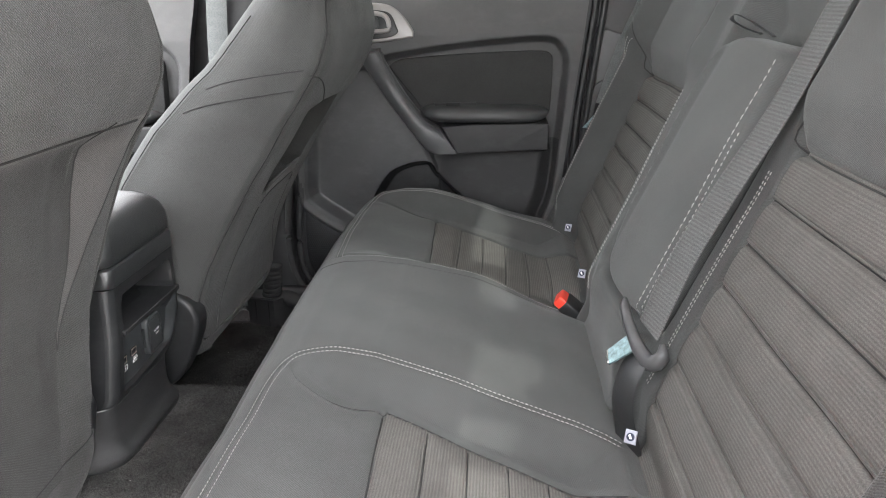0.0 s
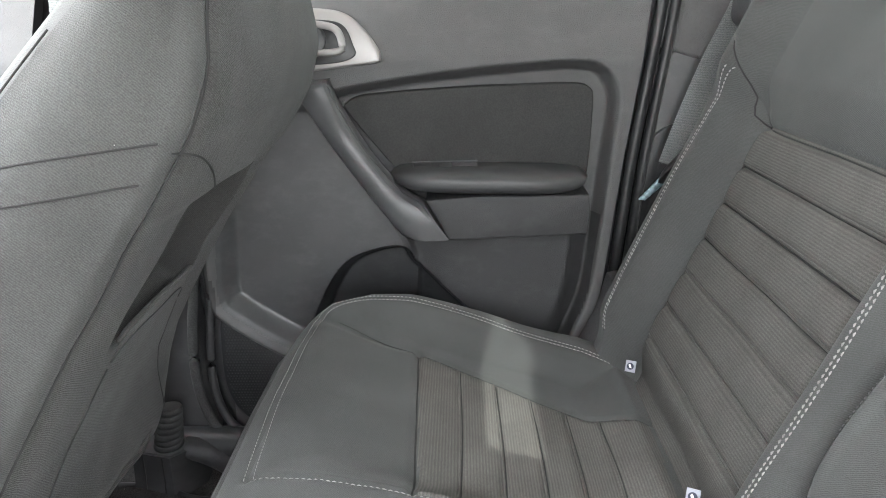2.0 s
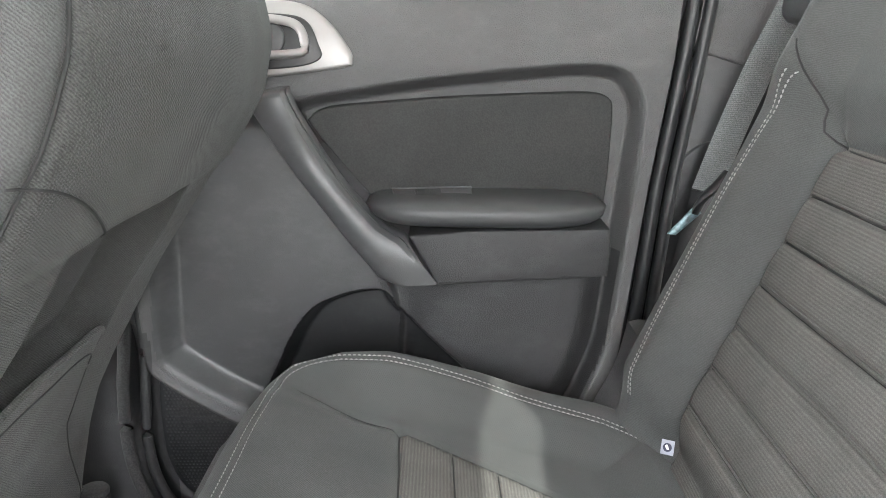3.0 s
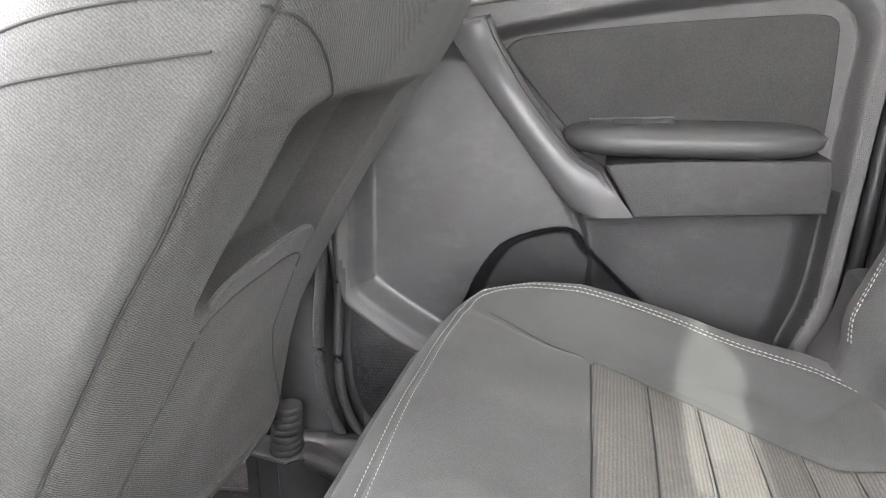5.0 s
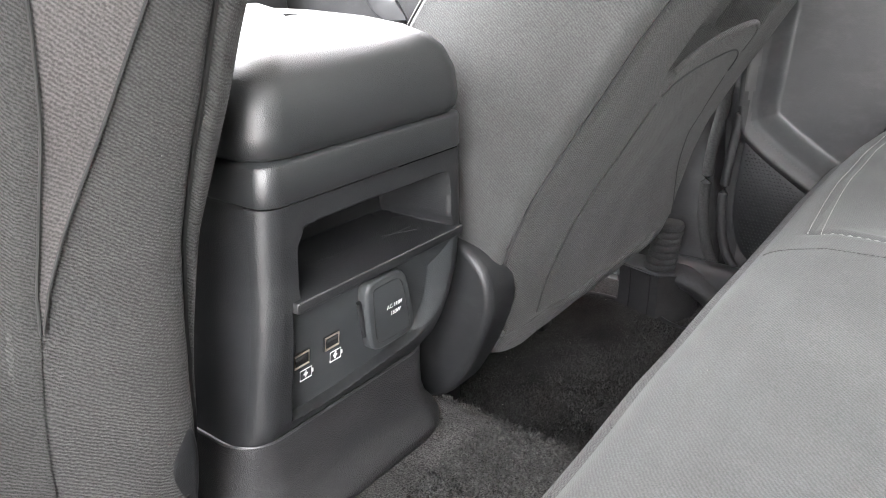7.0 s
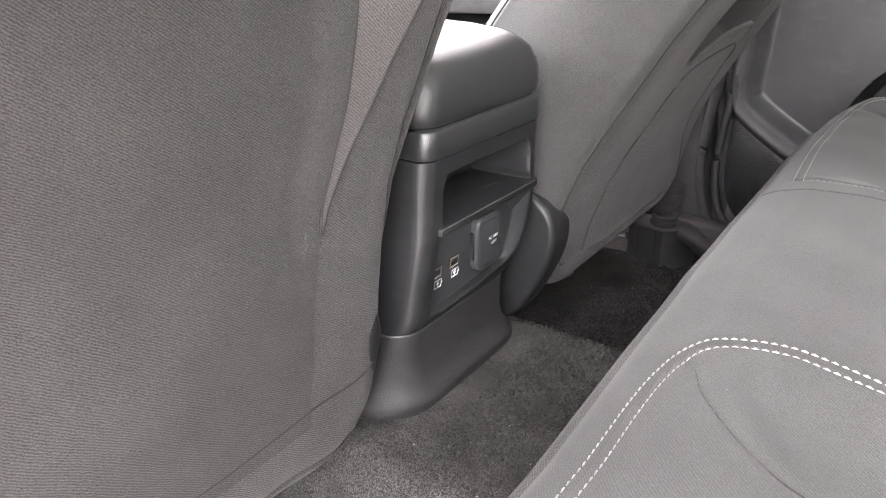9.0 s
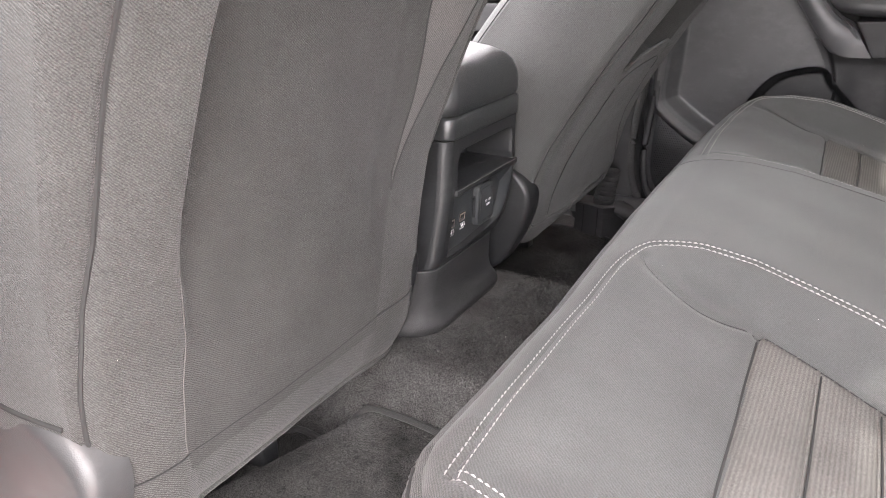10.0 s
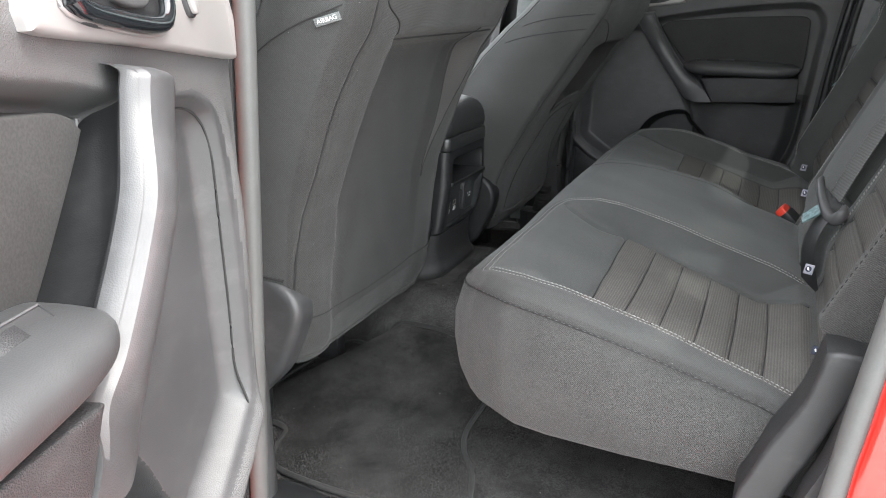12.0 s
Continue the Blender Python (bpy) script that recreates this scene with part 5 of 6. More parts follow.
    for s in np.linspace(0, 1, 40):
        x = -0.33 + 0.297 * s
        k = (1 - abs(2 * s - 1) ** 5) ** 0.5 if 0 < s < 1 else 0.05
        k = max(k, 0.05)
        zm = 0.5885 - 0.007 * s + 0.006 * (1 - k)
        rings.append([place(x, zm + 0.0205 * k * math.copysign(abs(math.sin(w)) ** 0.7, math.sin(w)), -0.01 + (0.092 * (0.45 + 0.55 * k)) * max(0.0, math.cos(w)) ** 0.55) for w in np.linspace(-math.pi / 2, math.pi / 2, 22)])
    rest = solid("armrest", *loft(rings), ARM_VINYL, root, "padded black armrest")
    corners = np.array([(-0.277, 0.562), (-0.2, 0.567), (-0.036, 0.5675), (-0.0335, 0.54), (-0.036, 0.508), (-0.1, 0.505), (-0.243, 0.4995), (-0.277, 0.562)])
    low = np.vstack([a + (b - a) * np.linspace(0, 1, max(3, int(np.linalg.norm(b - a) / 0.006)), endpoint=False)[:, None] for a, b in zip(corners[:-1], corners[1:])])
    # darker plastic here too, shade under the armrest painted as colour
    solid("armrest_base", *pad(low, 0.074, 0.003, place, 0.02, 3), DARK_PLASTIC, root)
    plate = [(-0.298, 0.028), (-0.2, 0.026), (-0.2, 0.05), (-0.292, 0.052)]
    solid("switch_plate", *pad(np.array(plate), 0.004, 0.0015, lambda a, b, h: place(a, 0.606 - 0.012 * (b - 0.028) / 0.024 + h, b), 0.006, 2), SMOOTH_PLASTIC, rest, "grey window switch plate")
    lip = [place(a, 0.6105 - 0.012 * (b - 0.028) / 0.024, b) for a, b in plate + plate[:2]]
    solid("switch_bezel", *tube(lip, 0.0009, 6), PULL_SATIN, rest, "thin satin surround of the window switch")
    key = [(-0.27, 0.033), (-0.238, 0.032), (-0.238, 0.046), (-0.268, 0.047)]
    solid("window_switch", *pad(np.array(key), 0.008, 0.002, lambda a, b, h: place(a, 0.606 - 0.012 * (b - 0.028) / 0.024 + h, b), 0.0, 2), DARK_PLASTIC, rest)
    # slanting pull
    left = curve([(-0.42, 0.737), (-0.412, 0.724), (-0.401, 0.7), (-0.356, 0.629), (-0.318, 0.582), (-0.298, 0.566), (-0.282, 0.558), (-0.274, 0.548), (-0.26, 0.526), (-0.244, 0.502)], 0.002)
    right = curve([(-0.458, 0.732), (-0.465, 0.718), (-0.459, 0.702), (-0.42, 0.644), (-0.368, 0.57), (-0.324, 0.512), (-0.302, 0.501), (-0.285, 0.4985), (-0.265, 0.4988), (-0.246, 0.4995)], 0.002)
    ta, tb = np.linspace(0, 1, len(left)), np.linspace(0, 1, len(right))
    us = np.array([0.66, 0.65, 0.63, 0.5, 0.25, 0.02, 0.0, 0.005, 0.03, 0.08, 0.1, 0.15, 0.2, 0.27, 0.34, 0.4, 0.5, 0.62, 0.76, 0.88, 0.94, 0.975, 0.995, 1.0])
    rise = np.array([-0.03, 0.0, 0.028, 0.038, 0.039, 0.04, 0.0425, 0.047, 0.053, 0.057, 0.055, 0.06, 0.064, 0.066, 0.067, 0.0675, 0.068, 0.0675, 0.066, 0.0635, 0.06, 0.054, 0.044, -0.012])
    rows = []
    for k in np.linspace(0, 1, 90):
        la = np.array([np.interp(k, ta, left[:, 0]), np.interp(k, ta, left[:, 1])])
        ra = np.array([np.interp(k, tb, right[:, 0]), np.interp(k, tb, right[:, 1])])
        end = math.sqrt(max(0.0, 1 - (1 - min(1, k / 0.035)) ** 2))
        end *= 0.74 + 0.26 * float(smooth(0.05, 0.35, k))
        flat = float(smooth(0.72, 0.9, k))
        full = np.where((np.arange(len(us)) > 7) & (us < 0.99), 0.075, rise)
        rows.append([place(*(la + (ra - la) * u), h * end) for u, h in zip(us, rise + (full - rise) * flat)])
    P = np.array(rows)
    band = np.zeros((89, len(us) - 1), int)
    # pull's underside coloured black to stand for shade in the finger hollow
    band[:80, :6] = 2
    # lighter strip on the pull: sky sheen put into its colour
    band[:77, 10:12] = 1
    pieces(P, band, {0: "pull_handle", 1: "pull_face", 2: "shaded_hollow"}, root, {0: SMOOTH_PLASTIC, 1: PULL_SATIN, 2: BLACK}, {0: "satin charcoal door pull", 1: "door pull face, lighter for a painted sheen"})
    # slim paler tube, a highlight modelled along the pad's edge
    piping = [place(a, q, 0.001) for a, q in curve([(-0.404, 0.7), (-0.398, 0.686), (-0.36, 0.64), (-0.322, 0.588)], 0.006)]
    solid("pad_highlight", *tube(piping, 0.0014, 6), PULL_SATIN, root)
    if name == "rear_door_open":
        line = curve([(-0.5, 0.69), (-0.55, 0.688), (-0.578, 0.678), (-0.594, 0.655), (-0.598, 0.6), (-0.604, 0.465), (-0.606, 0.39), (-0.603, 0.3), (-0.598, 0.24)], 0.006)
        depth = []
        for a, q in line:
            j = int(round((q - 0.1) / 0.8 * (len(zs) - 1)))
            depth.append(float(np.interp(a, X[j], c[j])))
        depth = np.convolve(np.pad(depth, 6, "edge"), np.ones(13) / 13, "valid") + 0.0006
        solid("groove", *tube([place(a, q, h) for (a, q), h in zip(line, depth)], 0.0012, 6), DARK_THREAD, root)
    # release handle in a silver bezel, leaning back with the upper panel
    def lean(a, q, h):
        return place(a, q, h - 0.2 * max(0.0, q - 0.76))

    bez = curve([(-0.655, 0.84), (-0.652, 0.845), (-0.6, 0.845), (-0.55, 0.842), (-0.45, 0.836), (-0.398, 0.829), (-0.366, 0.806), (-0.343, 0.774), (-0.342, 0.763), (-0.353, 0.756), (-0.463, 0.744), (-0.55, 0.734), (-0.62, 0.726), (-0.652, 0.723), (-0.655, 0.727), (-0.656, 0.76), (-0.656, 0.8)], 0.006, True)
    bez[:, 0] = -0.5 + np.minimum(bez[:, 0] + 0.5, 0) * (-0.499 - hinge_end) / 0.156 + np.maximum(bez[:, 0] + 0.5, 0)
    b = solid("handle_bezel", *pad(bez, 0.025, 0.005, lean, 0.01, 4), SILVER, root, "satin silver handle bezel")
    cup = curve([(-0.51, 0.82), (-0.45, 0.82), (-0.398, 0.813), (-0.38, 0.782), (-0.378, 0.768), (-0.4, 0.759), (-0.45, 0.755), (-0.5, 0.755), (-0.525, 0.785)], 0.005, True)
    solid("handle_cup", *pad(cup, 0.027, 0.002, lean, 0.0, 2), BLACK, b, "dark handle recess")
    lever = curve([(-0.48, 0.816), (-0.41, 0.808), (-0.396, 0.782), (-0.404, 0.774), (-0.45, 0.772), (-0.49, 0.773), (-0.51, 0.79), (-0.505, 0.812)], 0.005, True)
    ring = (0.0055, SILVER)
    if name == "rear_door_open":
        lever = curve([(-0.48, 0.814), (-0.41, 0.807), (-0.386, 0.786), (-0.385, 0.772), (-0.43, 0.763), (-0.476, 0.7585), (-0.494, 0.763), (-0.503, 0.782), (-0.5, 0.808)], 0.005, True)
        ring = (0.0065, MIRROR_BLACK)
        solid("lever_surround", *tube([lean(a, q, 0.0255) for a, q in (np.vstack([lever, lever[:2]]) - np.array([-0.445, 0.787])) * np.array([1.15, 1.27]) + np.array([-0.445, 0.787])], 0.0016, 8), SILVER, b)
    solid("release_lever", *tube([lean(a, q, 0.03) for a, q in np.vstack([lever, lever[:2]])], ring[0], 10), ring[1], b, "release lever ring")
    tongue = curve([(-0.47, 0.81), (-0.425, 0.805), (-0.425, 0.776), (-0.47, 0.773)], 0.005, True)
    solid("finger_plate", *pad(tongue, 0.033, 0.003, lean, 0, 2), SMOOTH_PLASTIC, b)
    lock = curve([(-0.557, 0.803), (-0.546, 0.803), (-0.542, 0.783), (-0.546, 0.764), (-0.557, 0.764), (-0.561, 0.783)], 0.004, True)
    lk = solid("lock_slot", *pad(lock, 0.0265, 0.001, lean, 0, 1), BLACK, b)
    solid("lock_toggle", *pad(inset(lock, 0.003), 0.031, 0.002, lean, 0, 2), SILVER, lk)
    # speaker grille
    g = solid("speaker_grille", *pad(GRILLE, -0.006, 0.004, place, 0.03, 2), BLACK, root, "black perforated speaker grille")
    v, f = [], []
    dots = [(a, q) for a in np.arange(-0.64, -0.47, 0.0052) for q in np.arange(0.15, 0.34, 0.0052)]
    a = np.array(dots)
    a[:, 0] += (np.round((a[:, 1] - 0.15) / 0.0052) % 2) * 0.0026
    keep = signed(GRILLE, a[:, 0], a[:, 1]) > 0.008
    for px, pz in a[keep]:
        k = len(v)
        v += [place(px - 0.0015, pz - 0.0015, -0.0058), place(px + 0.0015, pz - 0.0015, -0.0058), place(px + 0.0015, pz + 0.0015, -0.0058), place(px - 0.0015, pz + 0.0015, -0.0058), place(px, pz, -0.0045)]
        f += [(k, k + 1, k + 4), (k + 1, k + 2, k + 4), (k + 2, k + 3, k + 4), (k + 3, k, k + 4)]
    ob = solid("grille_mesh", v, f, BLACK, g)
    tagged(ob, kind="stuff")
    return root


def far_side(dx):
    k = 1.2 if dx else 1.0
    return lambda a, b, c: np.array([a * k + dx, DOOR_Y - c, b])


HINGE, SWING, SAG = np.array([-0.6785, -0.874]), radians(-72.2), -0.0134


def near_open(a, b, c):
    dx, dy = a - HINGE[0], -(DOOR_Y - c) - HINGE[1]
    return np.array([HINGE[0] + dx * math.cos(SWING) - dy * math.sin(SWING), HINGE[1] + dx * math.sin(SWING) + dy * math.cos(SWING), b + SAG])


def near_closed(dx):
    return lambda a, b, c: np.array([a * 1.2 + dx, -(DOOR_Y - c), b])


build_door("rear_door", far_side(0.0), "closed rear door with charcoal trim and a slanting pull", "car doors")
build_door("front_door", far_side(-0.92), "closed front door with charcoal trim", "car doors")
build_door("front_door", near_closed(-0.92), "closed front door behind the driving seat, charcoal trim", "car doors")
build_door("rear_door_open", near_open, "rear door swung open, scuffed grey trim and a long pull", "car doors")


# ---- floor and cab shell ----
def floor_z(x, y):
    x, y = np.asarray(x, float), np.asarray(y, float)
    z = 0.064 + 0.126 * smooth(-0.25, -0.13, y) * smooth(0.225, 0.16, y) * smooth(-0.35, -0.5, x)
    z = z + 0.012 * smooth(0.66, 0.74, np.abs(y)) + 0.02 * smooth(-0.9, -1.5, x)
    return z + 0.0015 * np.sin(x * 23 + 2 * np.sin(y * 11)) * np.sin(y * 19)


def build_floor():
    xs, ys = np.linspace(-1.75, 0.3, 140), np.linspace(-0.76, 0.76, 120)
    X, Y = np.meshgrid(xs, ys)
    P = np.stack([X, Y, floor_z(X, Y)], -1)
    ob = solid("floor", *grid(P), CARPET)
    tagged(ob, "charcoal carpet on the cab floor, rising over the tunnel", "floor", kind="structure")


NEAR_MAT = [(-0.87, -0.3), (-0.845, -0.235), (-0.775, -0.232), (-0.748, -0.2), (-0.7, -0.195), (-0.6, -0.2), (-0.5, -0.22), (-0.492, -0.3), (-0.49, -0.38), (-0.485, -0.45), (-0.468, -0.5), (-0.43, -0.56), (-0.41, -0.64), (-0.45, -0.672), (-0.6, -0.676), (-0.72, -0.66), (-0.752, -0.615), (-0.765, -0.57), (-0.8, -0.555), (-0.88, -0.55)]
FAR_MAT = [(-0.9, 0.3), (-0.9, 0.64), (-0.85, 0.675), (-0.8, 0.69), (-0.72, 0.685), (-0.66, 0.66), (-0.5, 0.64), (-0.49, 0.3), (-0.6, 0.26), (-0.8, 0.26)]


def build_mat(near):
    s = -1 if near else 1
    outline = NEAR_MAT if near else FAR_MAT
    o = curve(outline, 0.012, True)
    root = thing("floor_mat", (-0.65, s * 0.45, 0.065), "charcoal carpet floor mat with a bound edge", "floor mat", "floor mats")

    def put(a, b, c):
        return (a, b, float(floor_z(a, b)) + c)

    v, f = pad(o, 0.009, 0.004, put, 0.001, 2)
    solid("carpet_pad", v, f, MAT_CARPET, root)
    ring = [put(a, b, 0.0075) for a, b in np.vstack([o, o[:2]])]
    solid("bound_edge", *tube(ring, 0.0048, 8), POCKET_CLOTH if near else BLACK, root, "stitched edge binding")


def build_pile():
    """The carpet's short tufts, where the footwells lie open."""
    rng = np.random.default_rng(5)
    n = 130000
    x, y = rng.uniform(-0.95, -0.38, n), rng.uniform(-0.72, 0.7, n)
    clear = ~((x < -0.67) & (np.abs(y - 0.02) < 0.135))
    x, y = x[clear], y[clear]
    z = floor_z(x, y)
    for outline in (NEAR_MAT, FAR_MAT):
        d = signed(curve(outline, 0.012, True), x, y)
        keep = np.abs(d) > 0.005
        x, y, z, d = x[keep], y[keep], z[keep], d[keep]
        z = z + np.where(d > 0, 0.009, 0)
    m = len(x)
    turn, lean = rng.uniform(0, 2 * math.pi, m), rng.normal(0, 0.0016, (m, 2))
    wide, tall = rng.uniform(0.0005, 0.0011, m), rng.uniform(0.001, 0.003, m)
    base = np.stack([x, y, z - 0.0005], -1)
    side = np.stack([np.cos(turn) * wide, np.sin(turn) * wide, 0 * turn], -1)
    tip = base + np.stack([lean[:, 0], lean[:, 1], tall + 0.0005], -1)
    v = np.stack([base - side, base + side, tip + side * 0.6, tip - side * 0.6], 1).reshape(-1, 3)
    me = bpy.data.meshes.new("carpet_pile")
    me.from_pydata(v.tolist(), [], np.arange(4 * m).reshape(-1, 4).tolist())
    me.materials.append(PILE)
    tagged(new("carpet_pile", me), "short charcoal carpet tufts flecked with lint", "carpet", kind="stuff")


build_floor()
build_pile()
build_mat(True)
build_mat(False)


def structure(name, label, category, v, f, mat, soft=True):
    return tagged(solid(name, v, f, mat, soft=soft), label, category, kind="structure")


# far sill, pillar trims and seals
def strip(name, label, outline, y0, y1, mat, r=0.006, parent=None):
    """A moulded panel standing across the car: outline in length and height, between two widths."""
    s = 1 if y1 > y0 else -1
    v, f = pad(curve(outline, 0.012, True), abs(y1 - y0), r, lambda a, b, c: (a, y0 + s * c, b), 0.0, 4)
    return structure(name, label, "trim", v, f, mat)


strip("trim", "charcoal pillar trim between the far doors", [(-0.815, 0.1), (-0.815, 0.9), (-0.79, 1.2), (-0.7, 1.2), (-0.69, 0.9), (-0.675, 0.4), (-0.66, 0.1)], 0.814, 0.75, DARK_PLASTIC, 0.02)
strip("trim", "charcoal trim of the far rear pillar", [(0.075, 0.2), (0.06, 0.43), (0.073, 0.64), (0.086, 0.764), (0.3, 0.764), (0.3, 0.2)], 0.86, 0.79, SMOOTH_PLASTIC, 0.008)
strip("trim", "upper trim of the far rear pillar", [(0.086, 0.768), (0.1, 0.9), (0.2, 1.2), (0.5, 1.2), (0.4, 0.768)], 0.86, 0.786, PLASTIC, 0.008)
structure("trim", "black inner sill below the far doors", "trim", *box(-1.75, 0.3, 0.765, 0.86, -0.08, 0.11, 0.01), BLACK)
sill = [(x, 0.735, 0.125 - 0.03 * float(smooth(-0.62, -0.4, x))) for x in np.linspace(-0.74, 0.0, 40)]
structure("trim", "black sill trim beside the far footwell", "trim", *tube(sill, 0.03, 12, 1.1), BLACK)
ridge = curve([(-0.66, 0.738, 0.7), (-0.652, 0.742, 0.48), (-0.658, 0.745, 0.4), (-0.667, 0.745, 0.338), (-0.671, 0.745, 0.25), (-0.66, 0.745, 0.185), (-0.635, 0.745, 0.14), (-0.59, 0.745, 0.113), (-0.5, 0.745, 0.098), (-0.3, 0.745, 0.09)], 0.012)
structure("trim", "rubber door seal at the far pillar", "trim", *tube(ridge, 0.0085, 10), DARK_RUBBER)
inner = curve([(-0.636, 0.752, 0.46), (-0.634, 0.752, 0.4), (-0.64, 0.752, 0.338), (-0.646, 0.752, 0.264), (-0.64, 0.752, 0.2), (-0.617, 0.752, 0.152), (-0.57, 0.752, 0.124), (-0.5, 0.752, 0.11), (-0.3, 0.752, 0.105)], 0.012)
structure("trim", "moulded edge round the far speaker grille", "trim", *tube(inner, 0.007, 10), DARK_PLASTIC)
for dx, rad, mat in ((0.014, 0.009, BLACK), (0.034, 0.008, BLACK)):
    line = curve([(-0.03 + dx, 0.782, 0.26), (0.0 + dx, 0.782, 0.352), (0.016 + dx, 0.782, 0.5), (0.026 + dx, 0.782, 0.606), (0.056 + dx, 0.782, 0.83), (0.08 + dx, 0.78, 1.1)], 0.02)
    structure("trim", "black rubber seal round the far rear door", "trim", *tube(line, rad, 10), mat)
# lower step trim behind the far belt line
strip("trim", "dark lower panel of the far rear pillar", [(0.06, 0.36), (0.05, 0.5), (0.068, 0.634), (0.14, 0.634), (0.14, 0.36)], 0.8, 0.784, BLACK, 0.004)

# flank wedges between bench and doors
for s in (-1, 1):
    wedge = [(-0.06, 0.12), (-0.063, 0.245), (-0.056, 0.272), (-0.036, 0.325), (-0.012, 0.377), (0.0, 0.428), (0.004, 0.436), (0.012, 0.438), (0.042, 0.436), (0.048, 0.43), (0.03, 0.39), (0.004, 0.315), (-0.018, 0.25), (-0.025, 0.12)]
    # near wedge black, panels deepened: the shade here is put into their colours
    strip("trim", "grained plastic wedge at the bench's end, the near one darkened as shade", wedge, *((0.735, 0.662) if s > 0 else (-0.662, -0.715)), BLACK if s < 0 else PLASTIC, 0.006)
    strip("trim", "dark carpeted panel behind the wheel arch trim, deepened for shade", [(-0.012, 0.08), (-0.008, 0.25), (0.014, 0.33), (0.04, 0.44), (0.1, 0.52), (0.25, 0.52), (0.25, 0.08)], s * 0.745, s * 0.7, DARK_PLASTIC, 0.008)


# near door opening: painted pillar, seals, sill and quarter panel
def near_line(x_top, x_low, y, z0=0.05, z1=1.2):
    k = (x_top - x_low) / 0.495
    return [(x_low + k * (z - 0.235), y, z) for z in np.linspace(z0, z1, 40)]


def ribbon_post(x_top0, x_top1, x_low0, x_low1, y, depth, mat, label, r=0.004):
    a, b = near_line(x_top0, x_low0, y), near_line(x_top1, x_low1, y)
    o = [(p[0], p[2]) for p in a] + [(p[0], p[2]) for p in b[::-1]]
    v, f = pad(np.array(o), 0.0, r, lambda u, w, c: (u, y - c, w), depth, 2)
    return structure("pillar", label, "pillar", v, f, mat)


ribbon_post(-0.76, -0.652, -0.78, -0.686, -0.785, -0.09, RED_PAINT, "glossy red painted door pillar")
solid_line = near_line(-0.672, -0.701, -0.789)
structure("trim", "pressed red flange along the pillar", "trim", *tube(solid_line, 0.007, 8), RED_PAINT)
# sunlit side of the red pillar, its light put into an orange colour
rings = [[(x - 0.004, -0.799, z), (x + 0.0025, -0.7975, z), (x + 0.004, -0.801, z), (x + 0.004, -0.868, z), (x - 0.004, -0.872, z)] for x, y, z in near_line(-0.652, -0.686, -0.8)]
structure("trim", "sunlit edge of the red pillar, the light put into its orange", "trim", *loft(rings), SUNLIT_RED)
structure("trim", "grey rubber door seal, outer bead", "trim", *tube(near_line(-0.641, -0.675, -0.779), 0.0125, 12), SEAL)
structure("trim", "grey rubber door seal, inner bead", "trim", *tube(near_line(-0.618, -0.652, -0.773), 0.0125, 12), SEAL)
structure("trim", "dark groove between the seal beads", "trim", *tube(near_line(-0.6295, -0.6635, -0.784), 0.003, 6), BLACK)
structure("trim", "charcoal trim inside the near pillar", "trim", *box(-0.84, -0.66, -0.77, -0.72, 0.07, 1.2, 0.02), SMOOTH_PLASTIC)
sillv = [(x, -0.735, 0.05 + 0.018 * float(smooth(-0.55, -0.66, x))) for x in np.linspace(-0.68, 0.06, 40)]
structure("trim", "black door sill trim", "trim", *tube(sillv, 0.05, 14, 0.5), BLACK)
structure("trim", "glossy red painted sill", "trim", *box(-0.72, 0.08, -0.86, -0.78, -0.1, 0.03, 0.02), RED_PAINT)
quarter = [(0.02, -0.1), (0.03, 0.29), (0.04, 0.41), (0.056, 0.58), (0.09, 0.9), (0.9, 0.9), (0.9, -0.1)]
v, f = pad(curve(quarter, 0.02, True), 0.04, 0.01, lambda a, b, c: (a, -0.75 - c, b), 0.0, 4)
structure("wall_quarter", "glossy red rear quarter panel", "body panel", v, f, RED_PAINT)
line = curve([(-0.015, -0.765, 0.12), (0.02, -0.765, 0.28), (0.033, -0.765, 0.4), (0.045, -0.765, 0.5), (0.06, -0.765, 0.62), (0.09, -0.748, 0.85), (0.12, -0.748, 1.15)], 0.02)
structure("trim", "grey rubber seal of the rear door opening", "trim", *tube(line, 0.014, 12), SEAL)

# latch striker on the painted pillar
def build_striker():
    root = thing("door_striker", (-0.7, -0.79, 0.505), "worn steel door striker bolted to the red pillar", "striker")
    v, f = box(-0.715, -0.683, -0.794, -0.787, 0.488, 0.524, 0.002)
    solid("base_plate", v, f, CHROME, root)
    loop = curve([(-0.706, -0.79, 0.494), (-0.706, -0.812, 0.496), (-0.704, -0.816, 0.506), (-0.706, -0.812, 0.516), (-0.706, -0.79, 0.518)], 0.004)
    solid("loop", *tube(loop, 0.0038, 8), CHROME, root)
    solid("bolt", *tube([(-0.69, -0.79, 0.506), (-0.69, -0.799, 0.506)], 0.005, 6), CHROME, root)


build_striker()


